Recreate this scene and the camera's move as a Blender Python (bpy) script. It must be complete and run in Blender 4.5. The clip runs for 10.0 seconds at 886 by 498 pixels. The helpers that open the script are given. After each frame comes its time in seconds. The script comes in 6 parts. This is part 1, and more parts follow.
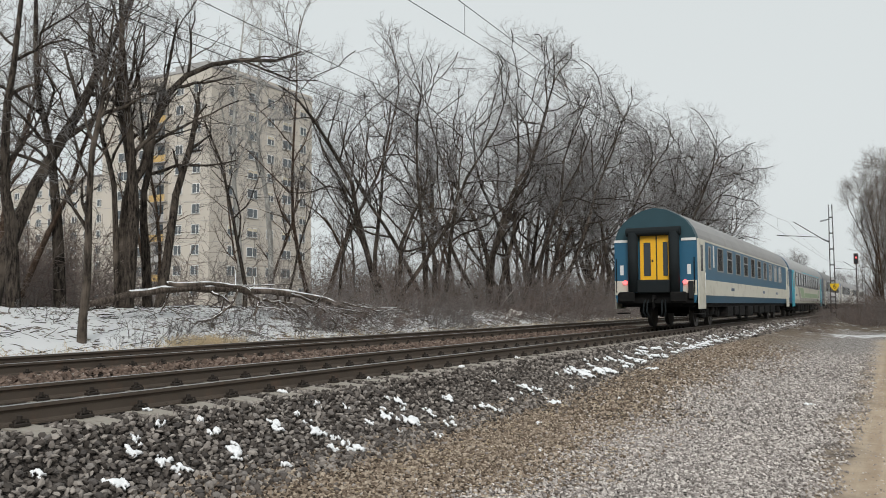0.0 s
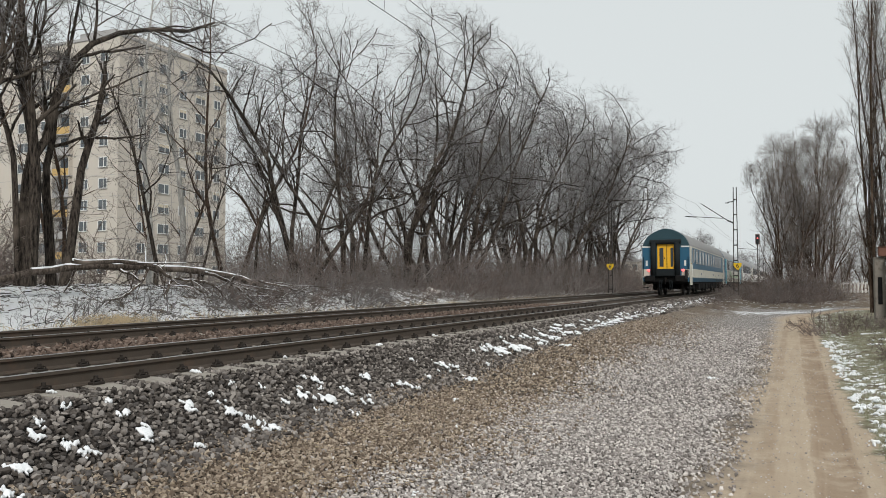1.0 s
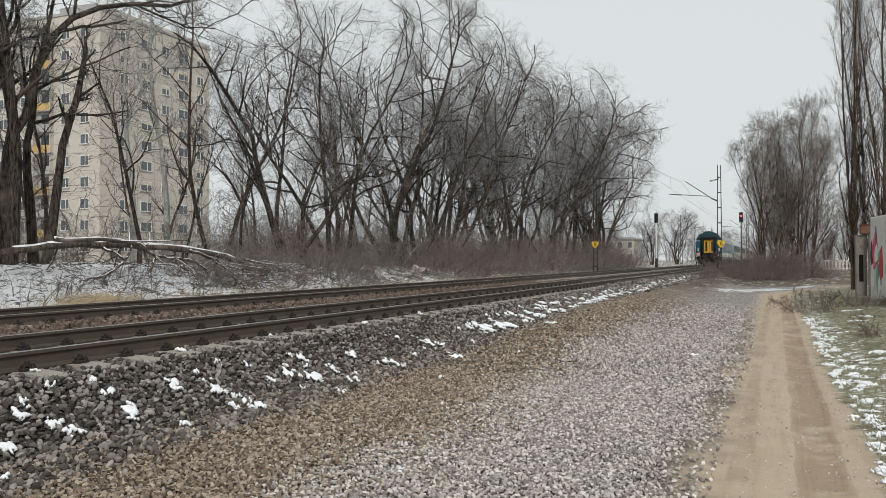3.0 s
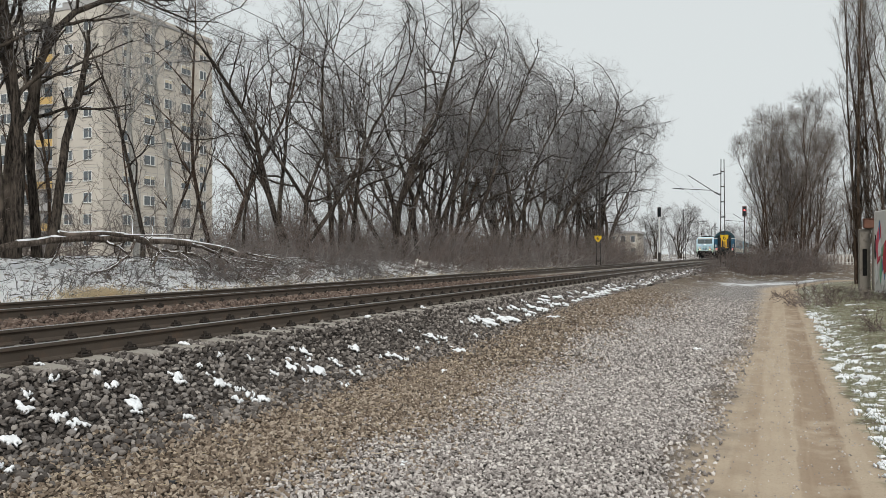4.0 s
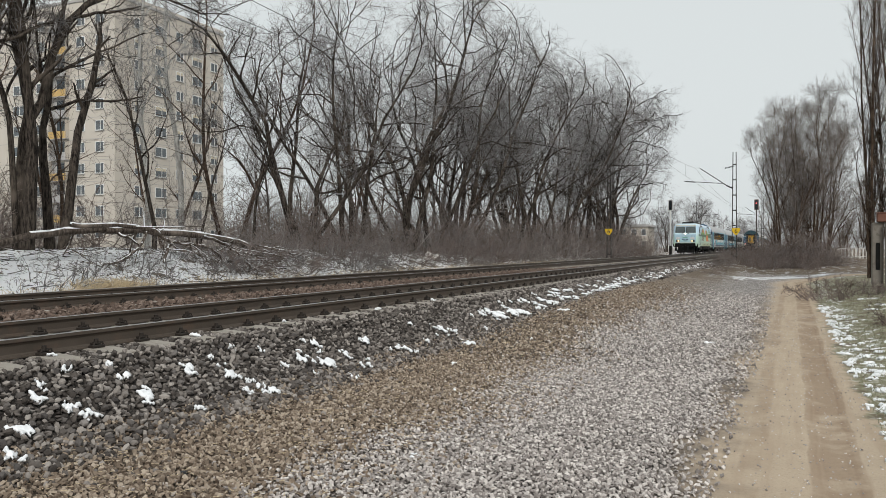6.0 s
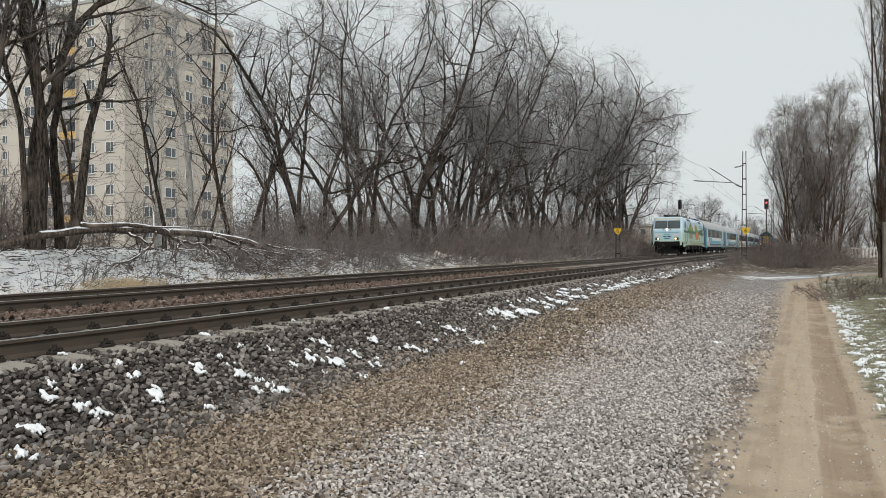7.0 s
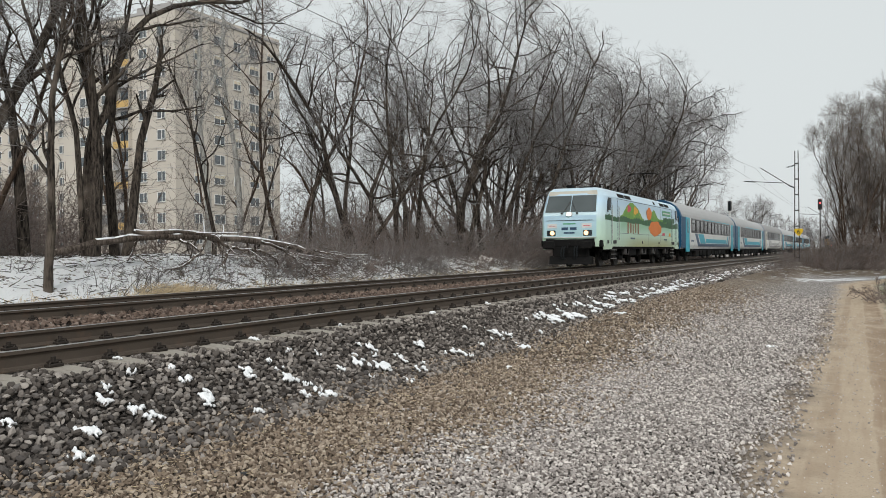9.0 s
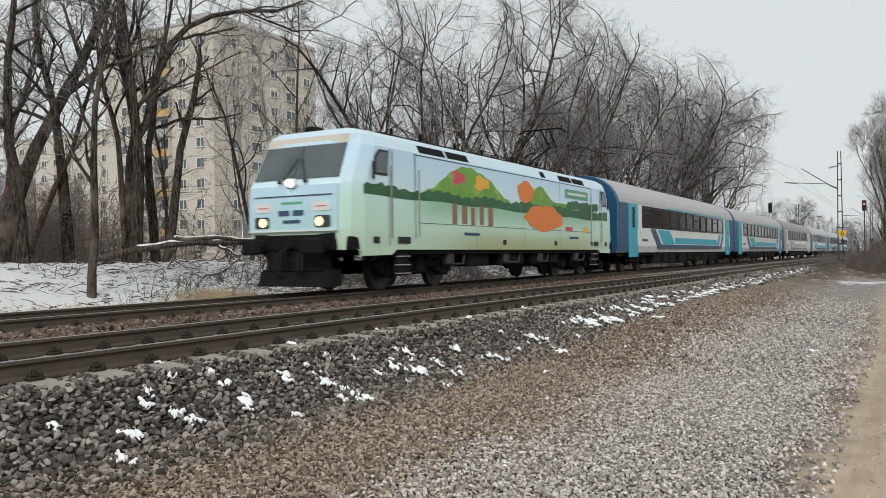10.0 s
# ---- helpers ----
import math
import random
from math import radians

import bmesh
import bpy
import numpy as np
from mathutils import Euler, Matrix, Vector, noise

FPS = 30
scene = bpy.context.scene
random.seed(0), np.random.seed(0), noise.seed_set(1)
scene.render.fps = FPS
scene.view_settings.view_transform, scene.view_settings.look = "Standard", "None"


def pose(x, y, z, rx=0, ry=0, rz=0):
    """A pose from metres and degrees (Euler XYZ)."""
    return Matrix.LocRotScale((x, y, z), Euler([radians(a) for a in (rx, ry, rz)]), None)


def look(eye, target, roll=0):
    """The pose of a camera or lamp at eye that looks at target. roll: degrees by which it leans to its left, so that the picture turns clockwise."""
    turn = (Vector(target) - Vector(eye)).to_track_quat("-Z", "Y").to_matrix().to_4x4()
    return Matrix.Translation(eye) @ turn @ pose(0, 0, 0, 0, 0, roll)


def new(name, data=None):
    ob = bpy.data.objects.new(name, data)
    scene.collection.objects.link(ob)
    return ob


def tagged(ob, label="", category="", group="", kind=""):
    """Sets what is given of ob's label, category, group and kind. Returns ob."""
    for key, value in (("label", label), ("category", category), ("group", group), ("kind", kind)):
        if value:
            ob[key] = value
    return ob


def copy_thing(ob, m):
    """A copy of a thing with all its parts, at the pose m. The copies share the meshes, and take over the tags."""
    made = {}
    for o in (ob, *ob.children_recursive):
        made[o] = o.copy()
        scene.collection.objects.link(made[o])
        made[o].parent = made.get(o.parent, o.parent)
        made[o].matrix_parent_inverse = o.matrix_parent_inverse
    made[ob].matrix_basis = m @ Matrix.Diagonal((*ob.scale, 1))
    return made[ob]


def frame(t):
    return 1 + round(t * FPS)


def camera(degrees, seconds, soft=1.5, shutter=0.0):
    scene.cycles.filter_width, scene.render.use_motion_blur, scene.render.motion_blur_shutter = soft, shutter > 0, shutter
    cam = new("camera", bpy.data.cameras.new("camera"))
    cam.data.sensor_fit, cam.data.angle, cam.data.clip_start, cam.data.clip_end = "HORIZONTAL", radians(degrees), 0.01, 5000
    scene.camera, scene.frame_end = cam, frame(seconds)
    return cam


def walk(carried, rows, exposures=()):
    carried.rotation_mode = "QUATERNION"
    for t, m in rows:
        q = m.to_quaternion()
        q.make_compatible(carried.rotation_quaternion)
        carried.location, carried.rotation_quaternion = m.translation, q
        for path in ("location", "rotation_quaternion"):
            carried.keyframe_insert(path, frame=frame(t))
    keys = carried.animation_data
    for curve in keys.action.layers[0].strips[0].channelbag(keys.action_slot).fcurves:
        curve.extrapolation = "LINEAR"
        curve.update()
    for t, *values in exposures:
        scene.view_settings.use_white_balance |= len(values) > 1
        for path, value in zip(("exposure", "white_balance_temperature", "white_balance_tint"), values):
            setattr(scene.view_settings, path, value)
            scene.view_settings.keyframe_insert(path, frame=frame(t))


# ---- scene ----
import itertools

# ---------------------------------------------------------------- camera
cam = camera(57.81, 10.0, 0.5, 0.16)
EYE = (0.0, 0.0, 1.65)
PATH = [
    (0.0, 93.924, 0.05, 29.43), (0.5, 93.132, 0.137, 25.597), (1.0, 92.378, 0.031, 23.591),
    (1.5, 91.724, 0.004, 22.864), (2.0, 91.314, 0.004, 22.613), (2.5, 91.038, 0.053, 22.535),
    (4.0, 90.374, 0.065, 22.76), (4.5, 90.196, 0.025, 22.944), (5.0, 90.038, -0.02, 23.143),
    (5.5, 89.906, -0.06, 23.296), (7.0, 89.818, -0.085, 24.105), (7.5, 89.833, -0.007, 24.573),
    (8.0, 89.873, 0.09, 25.25), (8.5, 89.963, 0.24, 26.213), (9.0, 90.119, 0.352, 27.348),
    (9.5, 90.286, 0.483, 28.579), (10.0, 90.452, 0.678, 29.898)]
walk(cam, [(t, pose(*EYE, rx, ry, rz)) for t, rx, ry, rz in PATH])

# ---------------------------------------------------------------- light: overcast winter day
world = bpy.data.worlds.new("overcast")
scene.world = world
world.use_nodes = True
wn, wl = world.node_tree.nodes, world.node_tree.links
sky = wn.new("ShaderNodeTexSky")
sky.sky_type, sky.sun_disc = "NISHITA", False
sky.sun_elevation, sky.sun_rotation = radians(35), radians(150)
sky.dust_density = 4.0
hsv = wn.new("ShaderNodeHueSaturation")
hsv.inputs["Saturation"].default_value, hsv.inputs["Value"].default_value = 0.25, 0.09
wl.new(sky.outputs[0], hsv.inputs["Color"])
cloud = wn.new("ShaderNodeMixRGB")
cloud.inputs[0].default_value = 0.88
cloud.inputs[2].default_value = (0.70, 0.745, 0.75, 1)
wl.new(hsv.outputs[0], cloud.inputs[1])
wl.new(cloud.outputs[0], wn["Background"].inputs[0])
wn["Background"].inputs[1].default_value = 1.07
sun = new("sun", bpy.data.lights.new("sun", "SUN"))
sun.data.energy, sun.data.angle, sun.data.color = 1.80, radians(18), (1.0, 0.97, 0.93)
sun.matrix_world = look((0, 0, 60), (-17, 30, 36))
scene.view_settings.exposure = 0.0

# ---------------------------------------------------------------- plan
RAIL = 0.8176          # rail top
NEAR, FAR = -7.178, -11.695   # track centre lines


def ss(a, b, v):
    t = min(1.0, max(0.0, (v - a) / (b - a)))
    return t * t * (3 - 2 * t)


def gz(x, y):
    """Height of the ground."""
    bed = 0.585
    side = 0.36 * ss(9, 21, y)
    bank = 1.55 - 0.55 * ss(26, 55, y) - 0.35 * ss(55, 90, y)
    if x < -13.35:
        base = 0.57 - 0.09 * ss(-13.35, -14.1, x) if x > -14.1 else 0.48
        up = ss(-14.1, -18.3, x)
        z = base + (bank - base) * up
        return z + 0.10 * up * noise.noise((x * .5, y * .5, 0)) + 0.04 * noise.noise((x * 1.7, y * 1.7, 3))
    if x < -5.85:
        return bed
    if x < -4.5:
        t = (x + 5.85) / 1.35
        return side + (bed - side) * (1 - t) ** 1.7 + 0.02 * noise.noise((x * 2, y * 1.1, 5)) * ss(-5.8, -5.2, x)
    if x < -1.5:
        return side * (1 - ss(-4.5, -1.5, x)) + 0.012 * noise.noise((x * 1.3, y * 1.3, 5))
    grass = 0.16 * ss(0.75, 2.6, x)
    rut = -0.025 * (math.exp(-((x - 0.33) / 0.13) ** 2)) * (1 if y < 45 else 0)
    return grass + rut + 0.012 * noise.noise((x * 1.3, y * 1.3, 5)) + 0.05 * noise.noise((x * .9, y * .9, 8)) * ss(0.8, 1.6, x)


# ---------------------------------------------------------------- materials
class Nodes:
    """A material's node tree with short calls."""

    def __init__(self, name, rough=0.8, metal=0.0, gloss=0.5):
        self.mat = bpy.data.materials.new(name)
        self.mat.use_nodes = True
        self.n, self.l = self.mat.node_tree.nodes, self.mat.node_tree.links
        self.b = self.n["Principled BSDF"]
        self.b.inputs["Roughness"].default_value = rough
        self.b.inputs["Metallic"].default_value = metal
        self.b.inputs["Specular IOR Level"].default_value = gloss
        self.co = self.n.new("ShaderNodeTexCoord").outputs["Object"]

    def put(self, sock, v):
        if isinstance(v, (int, float)):
            sock.default_value = v
        elif isinstance(v, tuple):
            sock.default_value = (*v, 1) if len(v) == 3 and sock.type == "RGBA" else v
        else:
            self.l.new(v, sock)

    def math(self, op, a, b=0.0, clamp=False):
        n = self.n.new("ShaderNodeMath")
        n.operation, n.use_clamp = op, clamp
        self.put(n.inputs[0], a), self.put(n.inputs[1], b)
        return n.outputs[0]

    def noise(self, scale, detail=4.0, rough=0.6, co=None):
        n = self.n.new("ShaderNodeTexNoise")
        self.l.new(co or self.co, n.inputs["Vector"])
        n.inputs["Scale"].default_value, n.inputs["Detail"].default_value = scale, detail
        n.inputs["Roughness"].default_value = rough
        return n.outputs[0]

    def cells(self, scale, what="Color", co=None):
        n = self.n.new("ShaderNodeTexVoronoi")
        self.l.new(co or self.co, n.inputs["Vector"])
        n.inputs["Scale"].default_value = scale
        return n.outputs[what]

    def step(self, v, lo, hi):
        n = self.n.new("ShaderNodeMapRange")
        n.interpolation_type = "SMOOTHSTEP"
        self.put(n.inputs[0], v), self.put(n.inputs[1], lo), self.put(n.inputs[2], hi)
        return n.outputs[0]

    def mix(self, f, a, b, kind="MIX"):
        n = self.n.new("ShaderNodeMixRGB")
        n.blend_type = kind
        self.put(n.inputs[0], f), self.put(n.inputs[1], a), self.put(n.inputs[2], b)
        return n.outputs[0]

    def xyz(self, co=None):
        n = self.n.new("ShaderNodeSeparateXYZ")
        self.l.new(co or self.co, n.inputs[0])
        return n.outputs

    def ramp(self, v, stops):
        n = self.n.new("ShaderNodeValToRGB")
        e = n.color_ramp.elements
        while len(e) < len(stops):
            e.new(0.5)
        for k, (p, c) in zip(e, stops):
            k.position, k.color = p, (*c, 1)
        self.put(n.inputs[0], v)
        return n.outputs[0]

    def bump(self, h, strength=0.4, dist=0.02):
        n = self.n.new("ShaderNodeBump")
        n.inputs["Strength"].default_value, n.inputs["Distance"].default_value = strength, dist
        self.put(n.inputs["Height"], h)
        self.l.new(n.outputs[0], self.b.inputs["Normal"])

    def island(self):
        return self.n.new("ShaderNodeNewGeometry").outputs["Random Per Island"]

    def each(self):
        return self.n.new("ShaderNodeObjectInfo").outputs["Random"]

    def colour(self, v):
        self.put(self.b.inputs["Base Color"], v)
        return self


def plain(name, c, rough=0.6, metal=0.0, vary=0.15, grain=18.0, blotch=1.5, bump=0.15, dirt=None, gloss=0.4):
    """A paint, metal, concrete: grain and blotches over one colour."""
    k = Nodes(name, rough, metal, gloss)
    dark, light = tuple(v * (1 - vary) for v in c), tuple(min(1, v * (1 + vary)) for v in c)
    col = k.mix(k.noise(blotch, 3), dark, light)
    col = k.mix(k.math("MULTIPLY", k.noise(grain, 5), 0.35), col, tuple(v * 0.7 for v in c))
    if dirt:
        col = k.mix(k.step(k.noise(blotch * 2.3, 6), 0.52, 0.75), col, dirt)
    k.colour(col)
    if bump:
        k.bump(k.noise(grain * 2, 4), bump, 0.01)
    return k.mat


def stones(name, a, b, c, dusty=0.3):
    k = Nodes(name, 0.85, 0, 0.25)
    col = k.ramp(k.island(), [(0.0, a), (0.5, b), (1.0, c)])
    col = k.mix(k.math("MULTIPLY", k.noise(9, 5), dusty), col, (0.16, 0.135, 0.115))
    k.colour(col)
    k.bump(k.noise(60, 4), 0.4, 0.01)
    return k.mat


def stone_each():
    k = Nodes("ballast_each", 0.85, 0, 0.25)
    col = k.ramp(k.each(), [(0.0, (0.060, 0.054, 0.052)), (0.5, (0.135, 0.122, 0.115)), (1.0, (0.31, 0.285, 0.265))])
    k.colour(k.mix(k.math("MULTIPLY", k.noise(2, 4), 0.3), col, (0.10, 0.085, 0.075)))
    k.bump(k.noise(3, 4), 0.3, 0.05)
    return k.mat


def bark(name, a, b, frost=0.0, scale=1.0):
    k = Nodes(name, 0.9, 0, 0.15)
    m = k.n.new("ShaderNodeMapping")
    m.inputs["Scale"].default_value = (9 * scale, 9 * scale, 1.6 * scale)
    k.l.new(k.co, m.inputs[0])
    g = k.noise(2.0, 6, 0.7, m.outputs[0])
    col = k.mix(k.step(g, 0.36, 0.64), a, b)
    col = k.mix(k.math("MULTIPLY", k.step(k.noise(3.5, 5, 0.6, m.outputs[0]), 0.5, 0.7), 0.5), col, a)
    col = k.mix(k.step(k.noise(0.9, 3), 0.5, 0.75), col, tuple(v * 1.5 for v in b))
    if frost:
        col = k.mix(k.math("MULTIPLY", k.step(k.noise(1.1, 3), 0.25, 0.7), frost), col, (0.50, 0.50, 0.51))
    k.colour(col)
    k.bump(g, 1.0, 0.07)
    return k.mat


M = dict(
    bark=bark("bark", (0.010, 0.008, 0.007), (0.105, 0.086, 0.070)),
    bark_brown=bark("bark_brown", (0.045, 0.030, 0.022), (0.12, 0.085, 0.062)),
    twig=bark("twig", (0.075, 0.063, 0.057), (0.16, 0.14, 0.13), 0.35),
    twig_frost=bark("twig_frost", (0.10, 0.088, 0.083), (0.23, 0.21, 0.203), 0.75),
    twig_grove=bark("twig_grove", (0.10, 0.08, 0.068), (0.24, 0.20, 0.17), 0.3),
    scrub=bark("scrub", (0.075, 0.050, 0.039), (0.22, 0.16, 0.13), 0.22),
    scrub_grey=bark("scrub_grey", (0.105, 0.084, 0.072), (0.26, 0.22, 0.195), 0.3),
    birch=bark("birch", (0.30, 0.29, 0.27), (0.50, 0.49, 0.46), 0, 0.6),
    log=bark("log", (0.045, 0.034, 0.027), (0.19, 0.155, 0.13)),
    ballast=stones("ballast_stone", (0.032, 0.027, 0.024), (0.122, 0.107, 0.097), (0.37, 0.335, 0.305), 0.15),
    ballast_rust=stones("ballast_rust", (0.065, 0.045, 0.036), (0.135, 0.091, 0.070), (0.23, 0.175, 0.145)),
    gravel=stones("gravel", (0.17, 0.150, 0.138), (0.40, 0.363, 0.34), (0.70, 0.65, 0.61), 0.06),
    gravel_brown=stones("gravel_brown", (0.10, 0.072, 0.052), (0.245, 0.19, 0.142), (0.46, 0.385, 0.305), 0.1),
    rail=plain("rail_side", (0.090, 0.071, 0.056), 0.6, 0.15, 0.3, 30, 2.0, 0.3, (0.115, 0.078, 0.056), 0.35),
    rail_top=plain("rail_head", (0.46, 0.45, 0.44), 0.35, 0.9, 0.1, 40, 3, 0.05),
    clip=plain("clip_iron", (0.035, 0.028, 0.023), 0.7, 0.4, 0.3, 60, 8, 0.2),
    sleeper=plain("sleeper_concrete", (0.33, 0.30, 0.26), 0.9, 0, 0.2, 40, 4, 0.4, (0.18, 0.15, 0.12)),
    steel=plain("mast_steel", (0.055, 0.050, 0.048), 0.65, 0.4, 0.3, 20, 3, 0.2, (0.09, 0.06, 0.045)),
    wire=plain("wire", (0.05, 0.05, 0.05), 0.5, 0.6, 0.1, 20, 2, 0),
    yellow_sign=plain("yellow_sign", (0.80, 0.52, 0.02), 0.45, 0, 0.08, 30, 4, 0.05),
    black=plain("black_paint", (0.012, 0.012, 0.013), 0.5, 0, 0.3, 20, 3, 0.05),
    white=plain("white_paint", (0.72, 0.72, 0.70), 0.5, 0, 0.06, 14, 1.0, 0.05, (0.55, 0.53, 0.49)),
    cream=plain("cream_paint", (0.60, 0.58, 0.50), 0.5, 0, 0.08, 14, 1.0, 0.05, (0.42, 0.39, 0.33)),
    blue=plain("coach_blue", (0.020, 0.105, 0.185), 0.42, 0, 0.12, 14, 0.8, 0.04, (0.035, 0.105, 0.15)),
    deep_blue=plain("deep_blue", (0.010, 0.072, 0.155), 0.4, 0, 0.12, 14, 0.8, 0.04),
    navy=plain("navy", (0.035, 0.075, 0.14), 0.42, 0, 0.12, 14, 0.8, 0.04),
    turquoise=plain("turquoise", (0.035, 0.38, 0.50), 0.42, 0, 0.08, 14, 0.8, 0.04),
    teal_dark=plain("roof_end_teal", (0.020, 0.058, 0.075), 0.5, 0, 0.2, 14, 1.2, 0.05),
    roof=plain("roof_grey", (0.30, 0.295, 0.29), 0.6, 0.1, 0.15, 10, 0.7, 0.08, (0.24, 0.23, 0.22)),
    roof_light=plain("roof_light", (0.44, 0.44, 0.44), 0.55, 0.1, 0.1, 10, 0.7, 0.08, (0.36, 0.35, 0.34)),
    rubber=plain("rubber", (0.012, 0.016, 0.018), 0.75, 0, 0.3, 30, 3, 0.2, None, 0.2),
    under=plain("underframe", (0.011, 0.011, 0.011), 0.85, 0.0, 0.35, 14, 2, 0.3, (0.024, 0.021, 0.019), 0.12),
    door_yellow=plain("door_yellow", (0.85, 0.46, 0.02), 0.45, 0, 0.08, 14, 2, 0.04),
    concrete=plain("wall_concrete", (0.40, 0.38, 0.35), 0.9, 0, 0.2, 12, 0.9, 0.3, (0.25, 0.23, 0.20)),
    panel_white=plain("limewashed_concrete", (0.62, 0.60, 0.57), 0.9, 0, 0.15, 12, 0.9, 0.3, (0.36, 0.34, 0.31)),
    post=plain("post_concrete", (0.20, 0.18, 0.155), 0.9, 0, 0.3, 12, 2.0, 0.4, (0.10, 0.085, 0.07)),
    rust=plain("rust", (0.15, 0.07, 0.048), 0.85, 0, 0.3, 20, 4, 0.3),
    red=plain("red_paint", (0.50, 0.04, 0.05), 0.6, 0, 0.15, 20, 3, 0.05),
    orange=plain("orange_paint", (0.75, 0.22, 0.05), 0.5, 0, 0.1, 8, 1, 0.04),
    pink=plain("pink_paint", (0.62, 0.08, 0.13), 0.5, 0, 0.1, 8, 1, 0.04),
    brown=plain("brown_paint", (0.27, 0.15, 0.085), 0.5, 0, 0.1, 8, 1, 0.04),
    gold=plain("gold_paint", (0.80, 0.42, 0.05), 0.5, 0, 0.1, 8, 1, 0.04),
    leaf=plain("hill_green", (0.15, 0.34, 0.05), 0.45, 0, 0.35, 3, 0.8, 0.03, (0.42, 0.47, 0.07)),
    forest=plain("forest_green", (0.030, 0.115, 0.045), 0.45, 0, 0.4, 4, 1.2, 0.03, (0.075, 0.22, 0.075)),
    sage=plain("sign_green", (0.12, 0.38, 0.22), 0.5, 0, 0.1, 8, 1, 0.03),
    hill_sage=plain("faded_green", (0.30, 0.40, 0.24), 0.5, 0, 0.15, 8, 1, 0.03),
    wheel=plain("wheel_steel", (0.060, 0.056, 0.053), 0.55, 0.5, 0.3, 14, 2, 0.2, (0.04, 0.03, 0.025)),
    sprayblue=plain("spray_blue", (0.10, 0.22, 0.42), 0.7, 0, 0.2, 9, 1, 0.05),
    panel=plain("panel_plaster", (0.53, 0.485, 0.425), 0.9, 0, 0.10, 6, 0.15, 0.1, (0.50, 0.45, 0.385)),
    panel_cream=plain("panel_cream", (0.60, 0.53, 0.40), 0.9, 0, 0.08, 6, 0.2, 0.1),
    panel_grey=plain("panel_grey", (0.36, 0.35, 0.34), 0.9, 0, 0.10, 6, 0.2, 0.1),
    ochre=plain("balcony_ochre", (0.52, 0.35, 0.14), 0.8, 0, 0.1, 6, 0.4, 0.1),
    tan=plain("dry_grass", (0.62, 0.50, 0.33), 0.95, 0, 0.3, 10, 2, 0),
    plastic=plain("litter_plastic", (0.75, 0.72, 0.68), 0.5, 0, 0.1, 10, 2, 0.05),
)


def pane_mat(name, c, rough=0.08):
    k = Nodes(name, rough)
    k.b.inputs["IOR"].default_value = 1.5
    k.colour(k.mix(k.noise(0.7, 2), tuple(v * .7 for v in c), tuple(v * 1.3 for v in c)))
    return k.mat


M["glass"] = pane_mat("dark_glass", (0.026, 0.034, 0.040))
M["screen"] = pane_mat("windscreen_glass", (0.075, 0.092, 0.095), 0.05)
M["screen"].node_tree.nodes["Principled BSDF"].inputs["IOR"].default_value = 1.6
M["glass_brown"] = pane_mat("tinted_glass", (0.040, 0.034, 0.032))
M["glass_house"] = pane_mat("house_glass", (0.10, 0.115, 0.125), 0.12)


def glow(name, c, s):
    k = Nodes(name, 0.3)
    k.colour(c)
    k.put(k.b.inputs["Emission Color"], c)
    k.b.inputs["Emission Strength"].default_value = s
    return k.mat


M["lamp_white"] = glow("lamp_white", (1.0, 0.95, 0.85), 9)
M["lamp_warm"] = glow("lamp_warm", (1.0, 0.66, 0.32), 1.8)
M["lamp_red"] = glow("lamp_red", (1.0, 0.10, 0.10), 3)


def snow_mat():
    k = Nodes("snow", 0.6)
    k.b.inputs["Subsurface Weight"].default_value = 0.0
    k.colour(k.mix(k.noise(14, 4), (0.80, 0.82, 0.84), (0.90, 0.91, 0.92)))
    k.bump(k.noise(35, 5), 0.5, 0.02)
    return k.mat


M["snow"] = snow_mat()
M["ballast_each"] = stone_each()


def loco_paint():
    """Printed meadow: warm green foot, mint, pale blue sky."""
    k = Nodes("loco_livery", 0.35)
    z = k.math("ADD", k.xyz()[2], k.math("MULTIPLY", k.noise(0.5, 2), 0.15))
    y = k.xyz()[1]
    mid = k.math("MULTIPLY", k.step(y, 2.5, 7.0), k.step(y, 17.5, 13.0))
    col = k.ramp(k.math("DIVIDE", z, 4.5), [(0.22, (0.52, 0.66, 0.50)), (0.34, (0.54, 0.74, 0.60)), (0.48, (0.55, 0.77, 0.67)),
                                            (0.55, (0.62, 0.79, 0.84)), (0.70, (0.52, 0.71, 0.87)), (0.84, (0.56, 0.69, 0.77))])
    col = k.mix(k.math("MULTIPLY", mid, k.step(z, 1.9, 1.0)), col, (0.40, 0.42, 0.20))
    meadow = k.math("MULTIPLY", k.math("MULTIPLY", k.step(y, 2.2, 3.8), k.step(y, 16.8, 14.0)), k.math("MULTIPLY", k.step(z, 1.55, 2.2), k.step(z, 2.6, 2.3)))
    col = k.mix(k.math("MULTIPLY", meadow, 0.75), col, (0.20, 0.46, 0.25))
    col = k.mix(k.math("MULTIPLY", k.noise(2.5, 5), 0.18), col, (0.36, 0.46, 0.42))
    k.colour(col)
    return k.mat


def front_paint():
    k = Nodes("loco_front", 0.35)
    col = k.ramp(k.math("DIVIDE", k.xyz()[2], 4.0), [(0.35, (0.42, 0.64, 0.66)), (0.6, (0.50, 0.70, 0.84)), (0.9, (0.62, 0.76, 0.84))])
    k.colour(k.mix(k.math("MULTIPLY", k.noise(3, 5), 0.2), col, (0.30, 0.42, 0.46)))
    return k.mat


M["loco"], M["loco_front"] = loco_paint(), front_paint()


